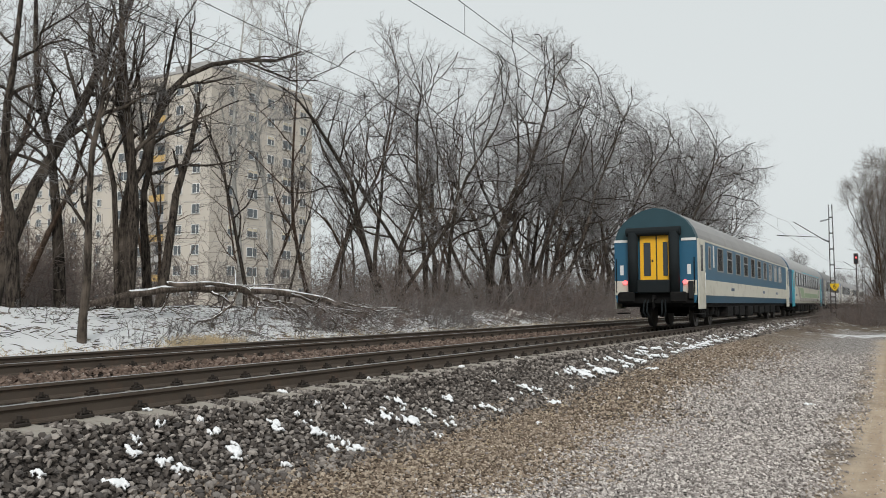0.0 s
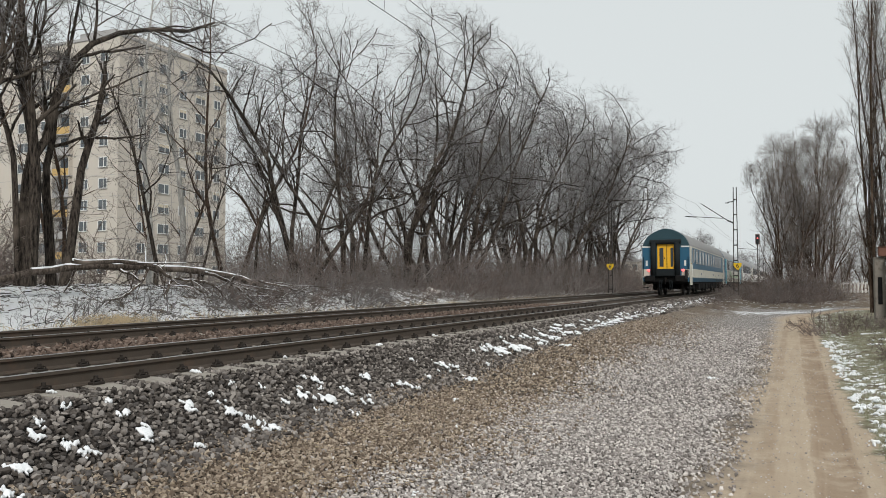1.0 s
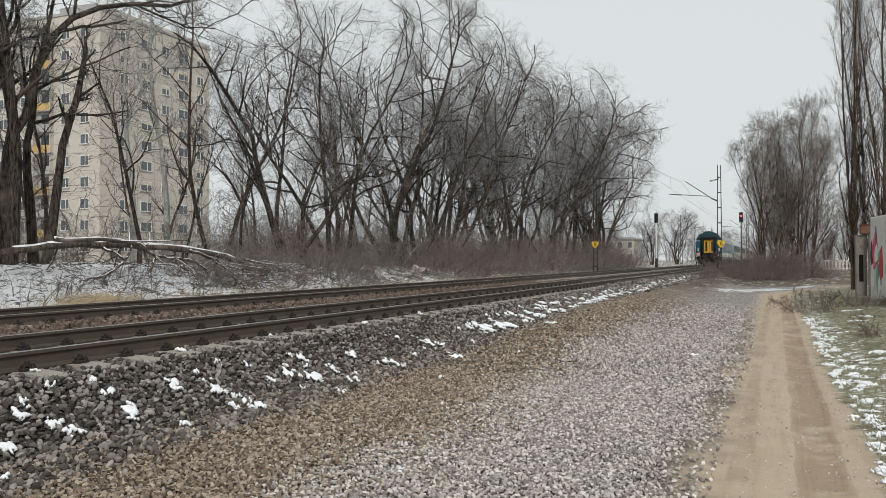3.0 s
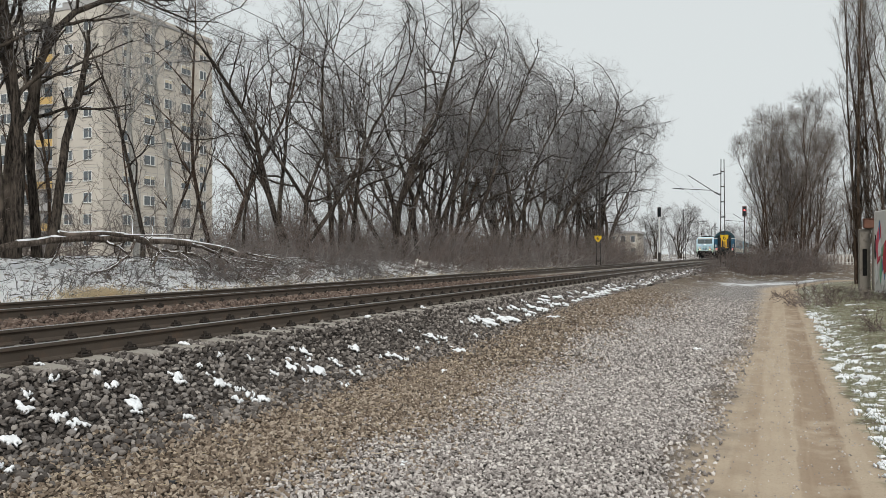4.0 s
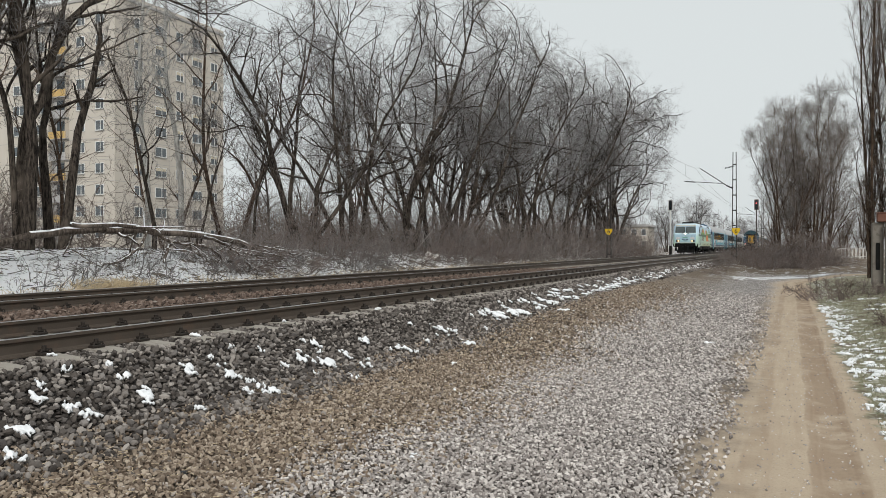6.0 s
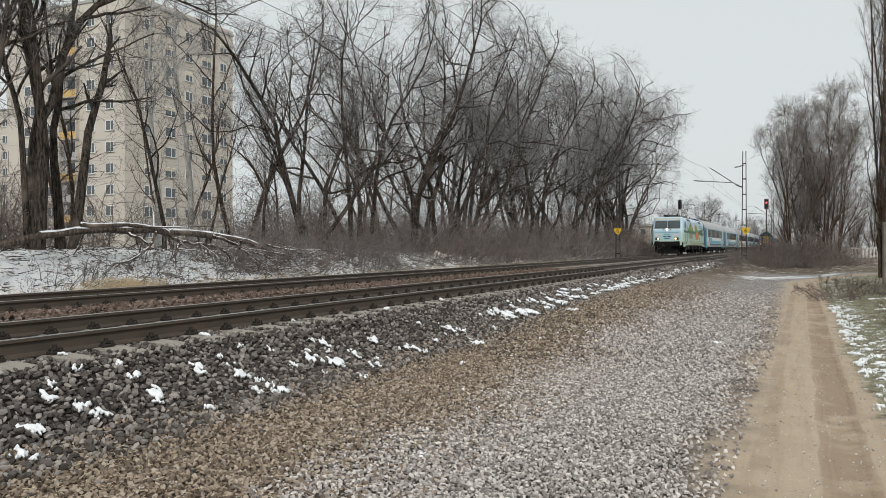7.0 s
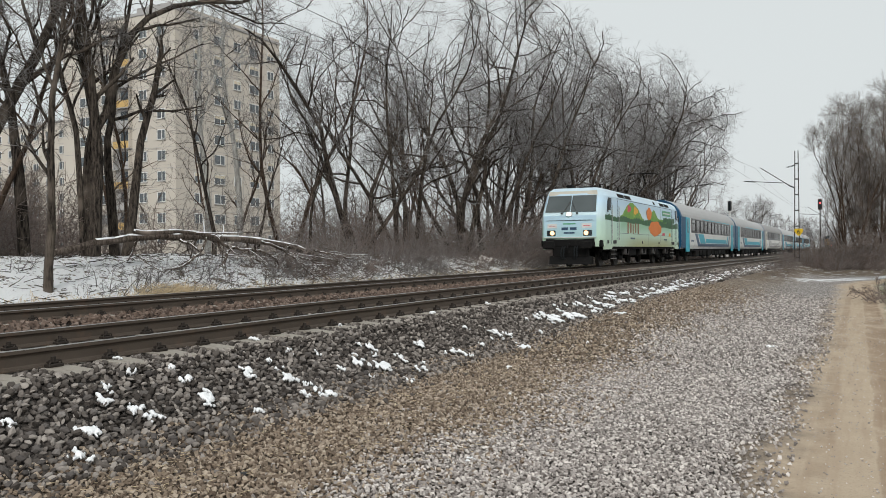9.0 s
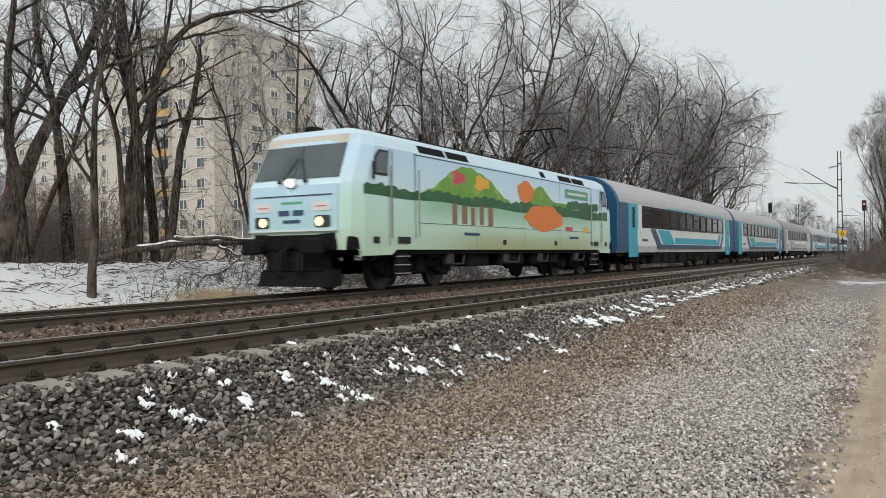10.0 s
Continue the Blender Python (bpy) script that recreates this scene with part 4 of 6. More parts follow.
def loco(m):
    c = thing("electric_locomotive", "pale blue and green electric locomotive with a printed meadow livery", "locomotive", "", m)
    L = 18.0
    # each level: z, front y, half width at the front, half width of the body
    lev = [(0.98, 0.05, 1.27, 1.47), (1.40, 0.0, 1.28, 1.485), (2.42, 0.05, 1.27, 1.485), (2.50, 0.08, 1.27, 1.485), (3.32, 0.50, 1.20, 1.455), (3.56, 0.58, 1.16, 1.33), (3.70, 0.72, 1.00, 1.10)]
    g, rings = Geo(), []
    for z, yf, wf, wb in lev:
        h = [(wf * 0.55, yf - 0.02), (wf, yf), (wf + (wb - wf) * .6, yf + 0.22), (wb, yf + 0.62)]
        pts = h + [(x, L - y) for x, y in h[::-1]]
        rings.append([(x, y, z) for x, y in pts] + [(-x, y, z) for x, y in pts[::-1]])
    n = len(rings[0])
    g.add([p for r in rings for p in r], [(i * n + j, i * n + (j + 1) % n, (i + 1) * n + (j + 1) % n, (i + 1) * n + j) for i in range(len(lev) - 1) for j in range(n)]
          + [tuple(range(n))[::-1], tuple(range((len(lev) - 1) * n, len(lev) * n))])
    part("body", g, M["loco"], c, "body printed with sky and meadow")
    # front ends
    for e in (0, 1):
        def Y(y):
            return L - y if e else y
        fr = Geo()
        fr.add([(-1.25, Y(-0.055), 1.42), (1.25, Y(-0.055), 1.42), (1.24, Y(-0.012), 2.40), (-1.24, Y(-0.012), 2.40),
                (-1.25, Y(0.04), 1.42), (1.25, Y(0.04), 1.42), (1.24, Y(0.08), 2.40), (-1.24, Y(0.08), 2.40)],
               [(0, 1, 2, 3), (4, 7, 6, 5), (0, 4, 5, 1), (1, 5, 6, 2), (2, 6, 7, 3), (3, 7, 4, 0)])
        f = part("nose_panel", fr, M["loco_front"], c, "pale blue front panel")
        ws = Geo()
        for s in (-1, 1):
            q = [(s * 0.02, 2.57, 0.10), (s * 1.20, 2.57, 0.115), (s * 1.14, 3.34, 0.505), (s * 0.02, 3.34, 0.49)]
            ws.add([(x, Y(y - 0.045), z) for x, z, y in q] + [(x, Y(y + 0.03), z) for x, z, y in q],
                   [(0, 1, 2, 3), (4, 7, 6, 5), (0, 4, 5, 1), (1, 5, 6, 2), (2, 6, 7, 3), (3, 7, 4, 0)])
        w = part("windscreen", ws, M["screen"], c, "dark two-part windscreen")
        for s in (-1, 1):
            part("wiper", Geo().tube([(s * 0.30, Y(0.05), 2.56), (s * 0.12, Y(0.20), 2.9), (s * 0.06, Y(0.26), 3.05)], 0.016, 5), M["black"], w)
            part("wiper_motor", Geo().box((s * 0.36, Y(-0.02), 2.50), (0.09, 0.10, 0.08), ch=0.02), M["black"], c)
            hl = part("headlight", Geo().box((s * 0.86, Y(-0.06), 1.60), (0.42, 0.06, 0.26), ch=0.03), M["glass"], c, "headlight cluster")
            part("lamp", Geo().disc((s * 0.80, Y(-0.095), 1.60), 0.10, 1, 0.02, 16), M["lamp_warm"] if not e else M["glass"], hl)
            part("plate_bar", Geo().box((s * 0.82, Y(-0.05), 1.93), (0.32, 0.016, 0.022)), M["pink"], c)
            part("white_field", Geo().box((s * 0.82, Y(-0.046), 1.93), (0.46, 0.012, 0.20)), M["white"], c)
        th = part("top_light", Geo().box((0, Y(-0.06), 2.46), (0.30, 0.10, 0.20), ch=0.04), M["white"], c)
        part("lamp", Geo().disc((0, Y(-0.12), 2.46), 0.085, 1, 0.02, 16), M["lamp_white"] if not e else M["glass"], th)
        part("number_field", Geo().box((0, Y(-0.05), 1.75), (0.92, 0.012, 0.54)), M["loco_front"], c)
        for x, z, w, h in ((-.215, 1.80, .31, .12), (.19, 1.80, .31, .12), (0, 1.61, .5, .07)):
            part("number_bar", Geo().box((x, Y(-0.06), z), (w, 0.012, h)), M["navy"], c, "dark blue number bar")
        part("title_bar", Geo().box((0, Y(-0.05), 2.02), (0.6, 0.014, 0.06)), M["sage"], c)
        part("panel_joint", Geo().box((0, Y(-0.035), 2.18), (2.2, 0.02, 0.018)), M["black"], c)
        part("front_edge", Geo().box((0, Y(-0.05), 1.405), (2.46, 0.08, 0.035)), M["white"], c)
        part("roof_brow", Geo().add([(x, Y(y), z) for x, y, z in ((-1.17, .50, 3.36), (1.17, .50, 3.36), (1.13, .545, 3.55), (-1.13, .545, 3.55), (-1.17, .60, 3.36), (1.17, .60, 3.36), (1.13, .64, 3.55), (-1.13, .64, 3.55))], [(0, 1, 2, 3), (4, 7, 6, 5), (0, 4, 5, 1), (1, 5, 6, 2), (2, 6, 7, 3), (3, 7, 4, 0)]), M["cream"], c, "pale grimy brow above the windscreen")
        bb = Geo()
        bb.box((0, Y(0.16), 1.16), (2.36, 0.34, 0.42), ch=0.04)
        bb.box((0, Y(0.16), 0.74), (1.7, 0.3, 0.55), ch=0.06)
        part("buffer_beam", bb, M["under"], c)
        part("snow_plough", Geo().prism([(Y(-0.10), 0.18), (Y(0.45), 0.18), (Y(0.45), 0.55), (Y(0.05), 0.55)], 0, -0.98, 0.98), M["under"], c, "black rail guard")
        end_gear(c, Y(0.0), 1 if e else -1)
        for s in (-1, 1):
            sk = Geo()
            plate(sk, [(Y(0.55), 0.84), (Y(1.7), 0.86), (Y(1.95), 1.0), (Y(0.50), 1.0)], s * 1.40, s * 0.075)
            part("cab_skirt", sk, M["loco"], c)
            part("side_lower", Geo().box((s * 1.36, Y(0.45), 1.12), (0.16, 0.6, 0.30), ch=0.03), M["under"], c)
            cw = part("cab_window", plate(Geo(), [(Y(1.02), 2.66), (Y(1.52), 2.66), (Y(1.56), 3.24), (Y(1.20), 3.24), (Y(1.02), 3.06)], s * 1.475, s * 0.018), M["black"], c)
            part("pane", plate(Geo(), [(Y(1.07), 2.71), (Y(1.47), 2.71), (Y(1.51), 3.19), (Y(1.22), 3.19), (Y(1.07), 3.03)], s * 1.493, s * 0.006), M["glass_house"], cw)
            dr = Geo()
            for q in (rect(Y(1.72), Y(1.745), 1.25, 3.26), rect(Y(2.72), Y(2.745), 1.25, 3.26)):
                plate(dr, q, s * 1.484, s * 0.006)
            d = part("cab_door", dr, M["navy"], c, "cab door seams")
            for y in (1.62, 2.84):
                part("handrail", Geo().tube([(s * 1.53, Y(y), 1.3), (s * 1.53, Y(y), 2.9)], 0.018, 6), M["roof"], d)
            part("step_recess", plate(Geo(), rect(Y(1.95), Y(2.5), 1.12, 1.28), s * 1.484, s * 0.008), M["black"], c)
            part("steps", Geo().box((s * 1.36, Y(2.25), 0.62), (0.2, 0.42, 0.5), ch=0.03), M["under"], c)
            for z in (.42, .62, .82):
                part("tread", Geo().box((s * 1.42, Y(2.25), z), (.16, .46, .03), ch=.008), M["roof"], c, "worn steel step")
            part("window_seal", plate(Geo(), rect(Y(1.60), Y(1.615), 1.05, 3.3), s * 1.484, s * 0.004), M["navy"], c)
            part("vent", plate(Geo(), rect(Y(0.95), Y(1.2), 1.12, 1.27), s * 1.482, s * 0.008), M["black"], c)
            part("mirror", Geo().box((s * 1.53, Y(0.92), 2.75), (0.05, 0.08, 0.4), ch=0.02), M["black"], c)
    for s in (-1, 1):
        k = s * 1.4875
        far_band = [(0.60 + i * 0.14, 2.42 + 0.03 * math.sin(i * 1.7) + 0.045 * math.sin(i * .33) + .02 * math.sin(i * 2.9)) for i in range(119)]
        part("forest_band", plate(Geo(), far_band + [(y, 2.19 - 0.10 * ss(0, 17, y) + 0.02 * math.sin(y * 2)) for y, _ in far_band[::-1]], k, s * 0.003), M["forest"], c, "dark green painted woods")
        hill = [(3.2 + i * 0.12, 2.43 + 0.62 * math.exp(-((i * .12 - 2.4) / 1.75) ** 4) + 0.16 * math.exp(-((i * .12 - 2.2) / .7) ** 2) + .02 * math.sin(i * 1.3)) for i in range(41)]
        part("hill", plate(Geo(), hill + [(8.0, 2.3), (3.2, 2.3)], s * 1.4835, s * 0.003), M["leaf"], c, "bright green painted hill")
        hill2 = [(9.2 + i * 0.12, 2.43 + 0.60 * math.exp(-((i * .12 - 1.2) / .85) ** 2) + .14 * math.exp(-((i * .12 - 3.2) / .9) ** 2)) for i in range(38)]
        part("hill", plate(Geo(), hill2 + [(13.7, 2.3), (9.2, 2.3)], s * 1.4838, s * 0.003), M["leaf"], c, "green painted hill")
        bush = Geo()
        for i in range(9):
            a = [(13.0 + i * .35 + .26 * math.cos(t * .7), 2.52 + .16 * math.sin(t * .7) + .03 * (i % 3)) for t in range(9)]
            plate(bush, a, s * (1.4884 + i * .0003), s * 0.003)
        part("bushes", bush, M["forest"], c)

        def blob(y, z, ry, rz, n=12, w=0.12):
            return [(y + ry * math.cos(2 * math.pi * i / n) * (1 + w * math.sin(i * 2.3)), z + rz * math.sin(2 * math.pi * i / n) * (1 + w * math.cos(i * 1.9))) for i in range(n)]

        part("orange_patch", plate(Geo(), blob(9.25, 2.78, .62, .34, 14, .10), s * 1.4915, s * 0.003), M["orange"], c, "plain orange painted patch")
        part("orange_patch", plate(Geo(), blob(10.75, 2.0, 1.55, .42, 18, .10), s * 1.4905, s * 0.003), M["orange"], c, "plain orange painted patch")
        part("flower_patch", plate(Geo(), blob(4.9, 2.88, .35, .18, 10, .3), s * 1.4911, s * 0.003), M["pink"], c, "pink painted patch")
        part("flower_patch", plate(Geo(), blob(6.25, 2.83, .45, .2, 10, .3), s * 1.4911, s * 0.003), M["gold"], c, "golden painted patch")
        for i, w in enumerate((.26, .30, .22, .24, .30)):
            y = 4.55 + i * 0.52
            part("title_bar", plate(Geo(), rect(y, y + w, 1.64 + .03 * (i % 2), 2.20 - .04 * (i % 3)), s * 1.489, s * 0.003), M["brown"], c, "brown painted bar")
        part("advert_field", plate(Geo(), rect(12.6, 14.9, 2.80, 3.10), s * 1.489, s * 0.003), M["sage"], c, "green advert field")
        part("advert_bar", plate(Geo(), rect(12.85, 14.65, 2.91, 2.99), s * 1.493, s * 0.003), M["white"], c)
        part("logo_patch", plate(Geo(), rect(12.6, 13.3, 1.63, 1.78), s * 1.489, s * 0.003), M["pink"], c)
        part("logo_patch", plate(Geo(), rect(14.4, 14.9, 1.60, 1.8), s * 1.489, s * 0.003), M["gold"], c)
        for y in (7.6, 11.6, 15.2):
            part("hatch", plate(Geo(), rect(y, y + .22, 1.13, 1.27), s * 1.484, s * 0.006), M["black"], c)
        for y in (5.2, 13.0):
            part("lettering_bar", plate(Geo(), rect(y, y + .9, 1.36, 1.44), s * 1.484, s * 0.006), M["navy"], c)
        for y in (5.9, 9.1, 12.1):
            part("panel_joint", plate(Geo(), rect(y, y + .02, 1.06, 3.25), s * 1.4842, s * 0.002), M["roof"], c)
        for y, w in ((4.9, .5), (8.3, .7), (10.9, .4), (14.2, .6)):
            part("side_pipe", Geo().tube([(s * 1.30, y, .60), (s * 1.32, y + w, .60), (s * 1.32, y + w + .1, .86)], .03, 6), M["wheel"], c)
            part("sand_box", Geo().box((s * 1.28, y - .25, .74), (.24, .34, .34), ch=.05), M["wheel"], c)
        part("cant_joint", plate(Geo(), rect(2.7, 15.3, 3.26, 3.285), s * 1.452, s * 0.01), M["navy"], c)
        part("lower_joint", plate(Geo(), rect(2.8, 15.2, 1.62, 1.635), s * 1.484, s * 0.005), M["navy"], c)
        # grilles on the slanted roof edge
        for y0, y1 in ((3.0, 4.3), (4.4, 5.6), (10.6, 11.0), (12.2, 13.4), (13.5, 14.7)):
            gr = Geo()
            a, b = (1.432, 3.335), (1.322, 3.54)
            off = 0.012
            vs = [(s * (a[0] + off), y0, a[1] + off), (s * (a[0] + off), y1, a[1] + off), (s * (b[0] + off), y1, b[1] + off), (s * (b[0] + off), y0, b[1] + off),
                  (s * (a[0] - .02), y0, a[1]), (s * (a[0] - .02), y1, a[1]), (s * (b[0] - .02), y1, b[1]), (s * (b[0] - .02), y0, b[1])]
            gr.add(vs, [(0, 1, 2, 3), (4, 7, 6, 5), (0, 4, 5, 1), (1, 5, 6, 2), (2, 6, 7, 3), (3, 7, 4, 0)])
            part("grille", gr, M["under"], c, "dark air intake grille")
    part("sill", Geo().box((0, L / 2, 0.93), (2.8, L - 1.2, 0.12)), M["under"], c)
    rf = Geo()
    rf.box((0, L / 2, 3.78), (1.5, 12.0, 0.12), ch=0.04)
    for y in (3.2, 4.6, 6.5, 8.2, 10.4, 12.4):
        rf.box((0, y, 3.87), (0.9, 0.9, 0.12), ch=0.04)
        rf.tube([(0.5, y, 3.8), (0.5, y, 4.05)], 0.05, 8)
    part("roof_equipment", rf, M["under"], c)
    part("horn", Geo().box((-0.35, 1.2, 3.82), (0.3, 0.4, 0.14), ch=0.04), M["under"], c)
    pg = Geo()
    pg.tube([(0, 4.2, 3.95), (0, 5.2, 4.05), (0, 3.1, 4.9), (0, 3.9, 5.42)], 0.035, 7)
    for s in (-1, 1):
        pg.tube([(s * .25, 3.1, 4.9), (s * .35, 3.9, 5.40)], 0.02, 6)
    pg.tube([(-0.95, 3.9, 5.35), (-0.7, 3.9, 5.48), (0.7, 3.9, 5.48), (0.95, 3.9, 5.35)], 0.03, 7)
    P = Geo()
    P.add([(x, L - y, z) for x, y, z in pg.v], pg.f)
    part("pantograph", P, M["under"], c, "raised pantograph")
    bogie(c, 3.45, 2.6, 0.49), bogie(c, L - 3.45, 2.6, 0.49)
    for y0, w in ((5.6, 1.6), (7.5, 2.2), (10.0, 1.4), (11.6, .9)):
        for s in (-1, 1):
            part("equipment_box", Geo().box((s * 1.05, y0 + w / 2, 0.70), (0.5, w * .8, 0.36), ch=0.04), M["under"], c)
    return c


MOVING = []


def trains():
    # departing train on the near track: rear end at 27.5 m when the clip starts
    lab = "blue and cream coach with yellow end door on rails"
    first = old_coach(lab, pose(0, 0, 0))
    MOVING.append((first, NEAR, 27.5, 23.1))
    second = new_coach("cream and green coach with dark windows behind a blue one", pose(0, 0, 0), "coaches of the departing train", False, "hill_sage", "concrete", "cream")
    MOVING.append((second, NEAR, 27.5 + 26.4, 23.1))
    plainer = new_coach("plain grey-white coach far along the train", pose(0, 0, 0), "coaches of the departing train", True)
    MOVING.append((plainer, NEAR, 27.5 + 26.4 * 2, 23.1))
    for i in range(3, 6):
        MOVING.append((copy_thing(plainer, pose(0, 0, 0)), NEAR, 27.5 + 26.4 * i, 23.1))
    # arriving train on the far track: locomotive front at 13.7 m when the clip ends
    v = -21.5
    at0 = 13.72 + 21.5 * 10
    e = loco(pose(0, 0, 0))
    MOVING.append((e, FAR, at0, v))
    one = new_coach("white and blue coach with turquoise doors behind a locomotive", pose(0, 0, 0), "coaches of the arriving train")
    MOVING.append((one, FAR, at0 + 18.65, v))
    for i in range(1, 6):
        c = tagged(copy_thing(plainer if i == 2 else one, pose(0, 0, 0)), group="coaches of the arriving train")
        MOVING.append((c, FAR, at0 + 18.65 + 26.4 * i, v))


trains()


# ---------------------------------------------------------------- trees
def unit(v):
    return v / np.maximum(np.linalg.norm(v, axis=-1, keepdims=True), 1e-9)


def tubes(P, R, sides):
    """Many tapered tubes at once: P (n, k, 3), R (n, k)."""
    n, k, _ = P.shape
    d = np.empty_like(P)
    d[:, 1:-1] = P[:, 2:] - P[:, :-2]
    d[:, 0], d[:, -1] = P[:, 1] - P[:, 0], P[:, -1] - P[:, -2]
    d = unit(d)
    ref = np.where(np.abs(d[:, :1, 2:3]) > 0.9, np.array([1.0, 0, 0]), np.array([0, 0, 1.0]))
    a = unit(np.cross(d, ref))
    b = np.cross(d, a)
    ang = np.arange(sides) * 2 * np.pi / sides
    v = P[:, :, None] + R[:, :, None, None] * (a[:, :, None] * np.cos(ang)[None, None, :, None] + b[:, :, None] * np.sin(ang)[None, None, :, None])
    i, j = np.meshgrid(np.arange(k - 1), np.arange(sides), indexing="ij")
    q = np.stack([i * sides + j, i * sides + (j + 1) % sides, (i + 1) * sides + (j + 1) % sides, (i + 1) * sides + j], -1).reshape(-1, 4)
    f = (q[None] + (np.arange(n) * k * sides)[:, None, None]).reshape(-1, 4)
    return v.reshape(-1, 3), f


def joined(name, sets, mat):
    vs, fs, o = [], [], 0
    for P, R, sides in sets:
        v, f = tubes(P, R, sides)
        vs.append(v), fs.append(f + o)
        o += len(v)
    return quick(name, np.concatenate(vs), np.concatenate(fs), mat, True)


def resample(P, R, t):
    n, k, _ = P.shape
    s = t * (k - 1)
    i = np.minimum(s.astype(int), k - 2)
    w = (s - i)[:, None]
    r = np.arange(n)
    return P[r, i] * (1 - w) + P[r, i + 1] * w, unit(P[r, i + 1] - P[r, i]), R[r, i] * (1 - w[:, 0]) + R[r, i + 1] * w[:, 0]


def sprout(rng, P, R, m, t0, t1, length, spread, up, k, wander, shrink=0.6, least=0.006, taper=0.35, slope=0.6):
    """Grows m side branches on each branch."""
    n = len(P)
    P, R = np.repeat(P, m, 0), np.repeat(R, m, 0)
    t = t0 + (t1 - t0) * (np.tile((np.arange(m) + 0.5) / m, n) + rng.uniform(-0.5, 0.5, n * m) / m)
    p, d, r = resample(P, R, np.clip(t, 0, 1))
    ang = np.radians(rng.uniform(spread[0], spread[1], n * m))[:, None]
    side = unit(np.cross(d, rng.normal(size=d.shape)))
    d = unit(d * np.cos(ang) + side * np.sin(ang) + np.array([0, 0, up]))
    L = length * (1.15 - slope * t) * rng.uniform(0.55, 1.25, n * m)
    out = np.empty((n * m, k, 3))
    out[:, 0] = p
    for i in range(1, k):
        d = unit(d + rng.normal(size=d.shape) * wander + np.array([0, 0, up * 0.35]))
        out[:, i] = out[:, i - 1] + d * (L / (k - 1))[:, None]
    r0 = np.maximum(r * shrink, least)
    return out, np.maximum(r0[:, None] * np.linspace(1, taper, k)[None], least * 0.7)


def stems(rng, n, height, lean, radius, k=8, wander=0.07, foot=0.3, fork=0.0):
    """Main stems rising from one foot."""
    P = np.empty((n, k, 3))
    a = rng.uniform(0, 2 * np.pi, n) if n > 1 else np.zeros(1)
    if n > 1:
        a = np.arange(n) * 2 * np.pi / n + rng.uniform(-0.5, 0.5, n)
    ln = np.radians(rng.uniform(lean[0], lean[1], n))
    d = np.stack([np.cos(a) * np.sin(ln), np.sin(a) * np.sin(ln), np.cos(ln)], 1)
    P[:, 0] = np.stack([np.cos(a), np.sin(a), np.zeros(n)], 1) * foot * (n > 1) + np.array([0, 0, -0.3])
    h = height * rng.uniform(0.75, 1.0, n)
    for i in range(1, k):
        d = unit(d + rng.normal(size=d.shape) * wander + np.array([0, 0, 0.05]))
        P[:, i] = P[:, i - 1] + d * (h / (k - 1))[:, None]
    R = radius * rng.uniform(0.75, 1.1, n)[:, None] * np.linspace(1, 0.10, k)[None]
    R[:, 0] *= 1.25
    return P, R


def domed(P, size, mid, wide, tall):
    """Draws whatever strays out of an egg-shaped outline back towards it."""
    c, r = np.array([0, 0, mid * size]), np.array([wide, wide, tall]) * size
    q = (P - c) / r
    d = np.linalg.norm(q, axis=-1, keepdims=True)
    soft = np.where(d > 0.75, 0.75 + 0.25 * np.tanh((d - 0.75) / 0.25), d)
    return np.where(P[..., 2:3] > mid * size * 0.5, c + q / np.maximum(d, 1e-6) * soft * r, P)


def tree(label, group, seed, n, height, lean, radius, limbs, twigs, bark_mat="bark", twig_mat="twig_frost", up=0.25, spread=(28, 65), reach=0.36, low=0.3, thick=1.0, wander=0.13, base=None, bend=0.07, heavy=1.0, fan=(28, 78), k3=3, slope=0.6, fine=1.0, dome=None):
    """A bare tree: stems, limbs, branches, twigs and fine shoots. base: stems given as (P, R); dome: the crown's outline."""
    rng = np.random.default_rng(seed)
    shape = (lambda P: domed(P, height, *dome)) if dome else (lambda P: P)
    P0, R0 = base if base else stems(rng, n, height, lean, radius, 10, bend)
    P0 = shape(P0)
    P1, R1 = sprout(rng, P0, R0, limbs[0], low, 0.97, height * reach, spread, up, 7, wander, 0.62, 0.030 * heavy, slope=slope)
    P1 = shape(P1)
    P2, R2 = sprout(rng, P1, R1, limbs[1], 0.22, 0.98, height * reach * 0.5, (25, 65), up * .7, 5, wander * 1.2, 0.6, 0.014 * heavy)
    P2 = shape(P2)
    P3, R3 = sprout(rng, P2, R2, twigs[0], 0.12, 1.0, height * reach * 0.26 * fine, fan, up * .4, k3, wander * 1.3, 0.55, 0.0075 * thick)
    P4, R4 = sprout(rng, P3, R3, twigs[1], 0.12, 1.0, height * reach * 0.14 * fine, fan, up * .3, 2, wander * 1.4, 0.6, 0.0055 * thick)
    t = thing("tree", label, "tree", group)
    part("trunk", joined("trunk", [(P0, R0, 9), (P1, R1, 5), (P2, R2, 3)], M[bark_mat]), None, t)
    part("crown", joined("crown", [(P3, R3, 3), (P4, R4, 3)], M[twig_mat]), None, t, "bare frosted branches and twigs")
    return t


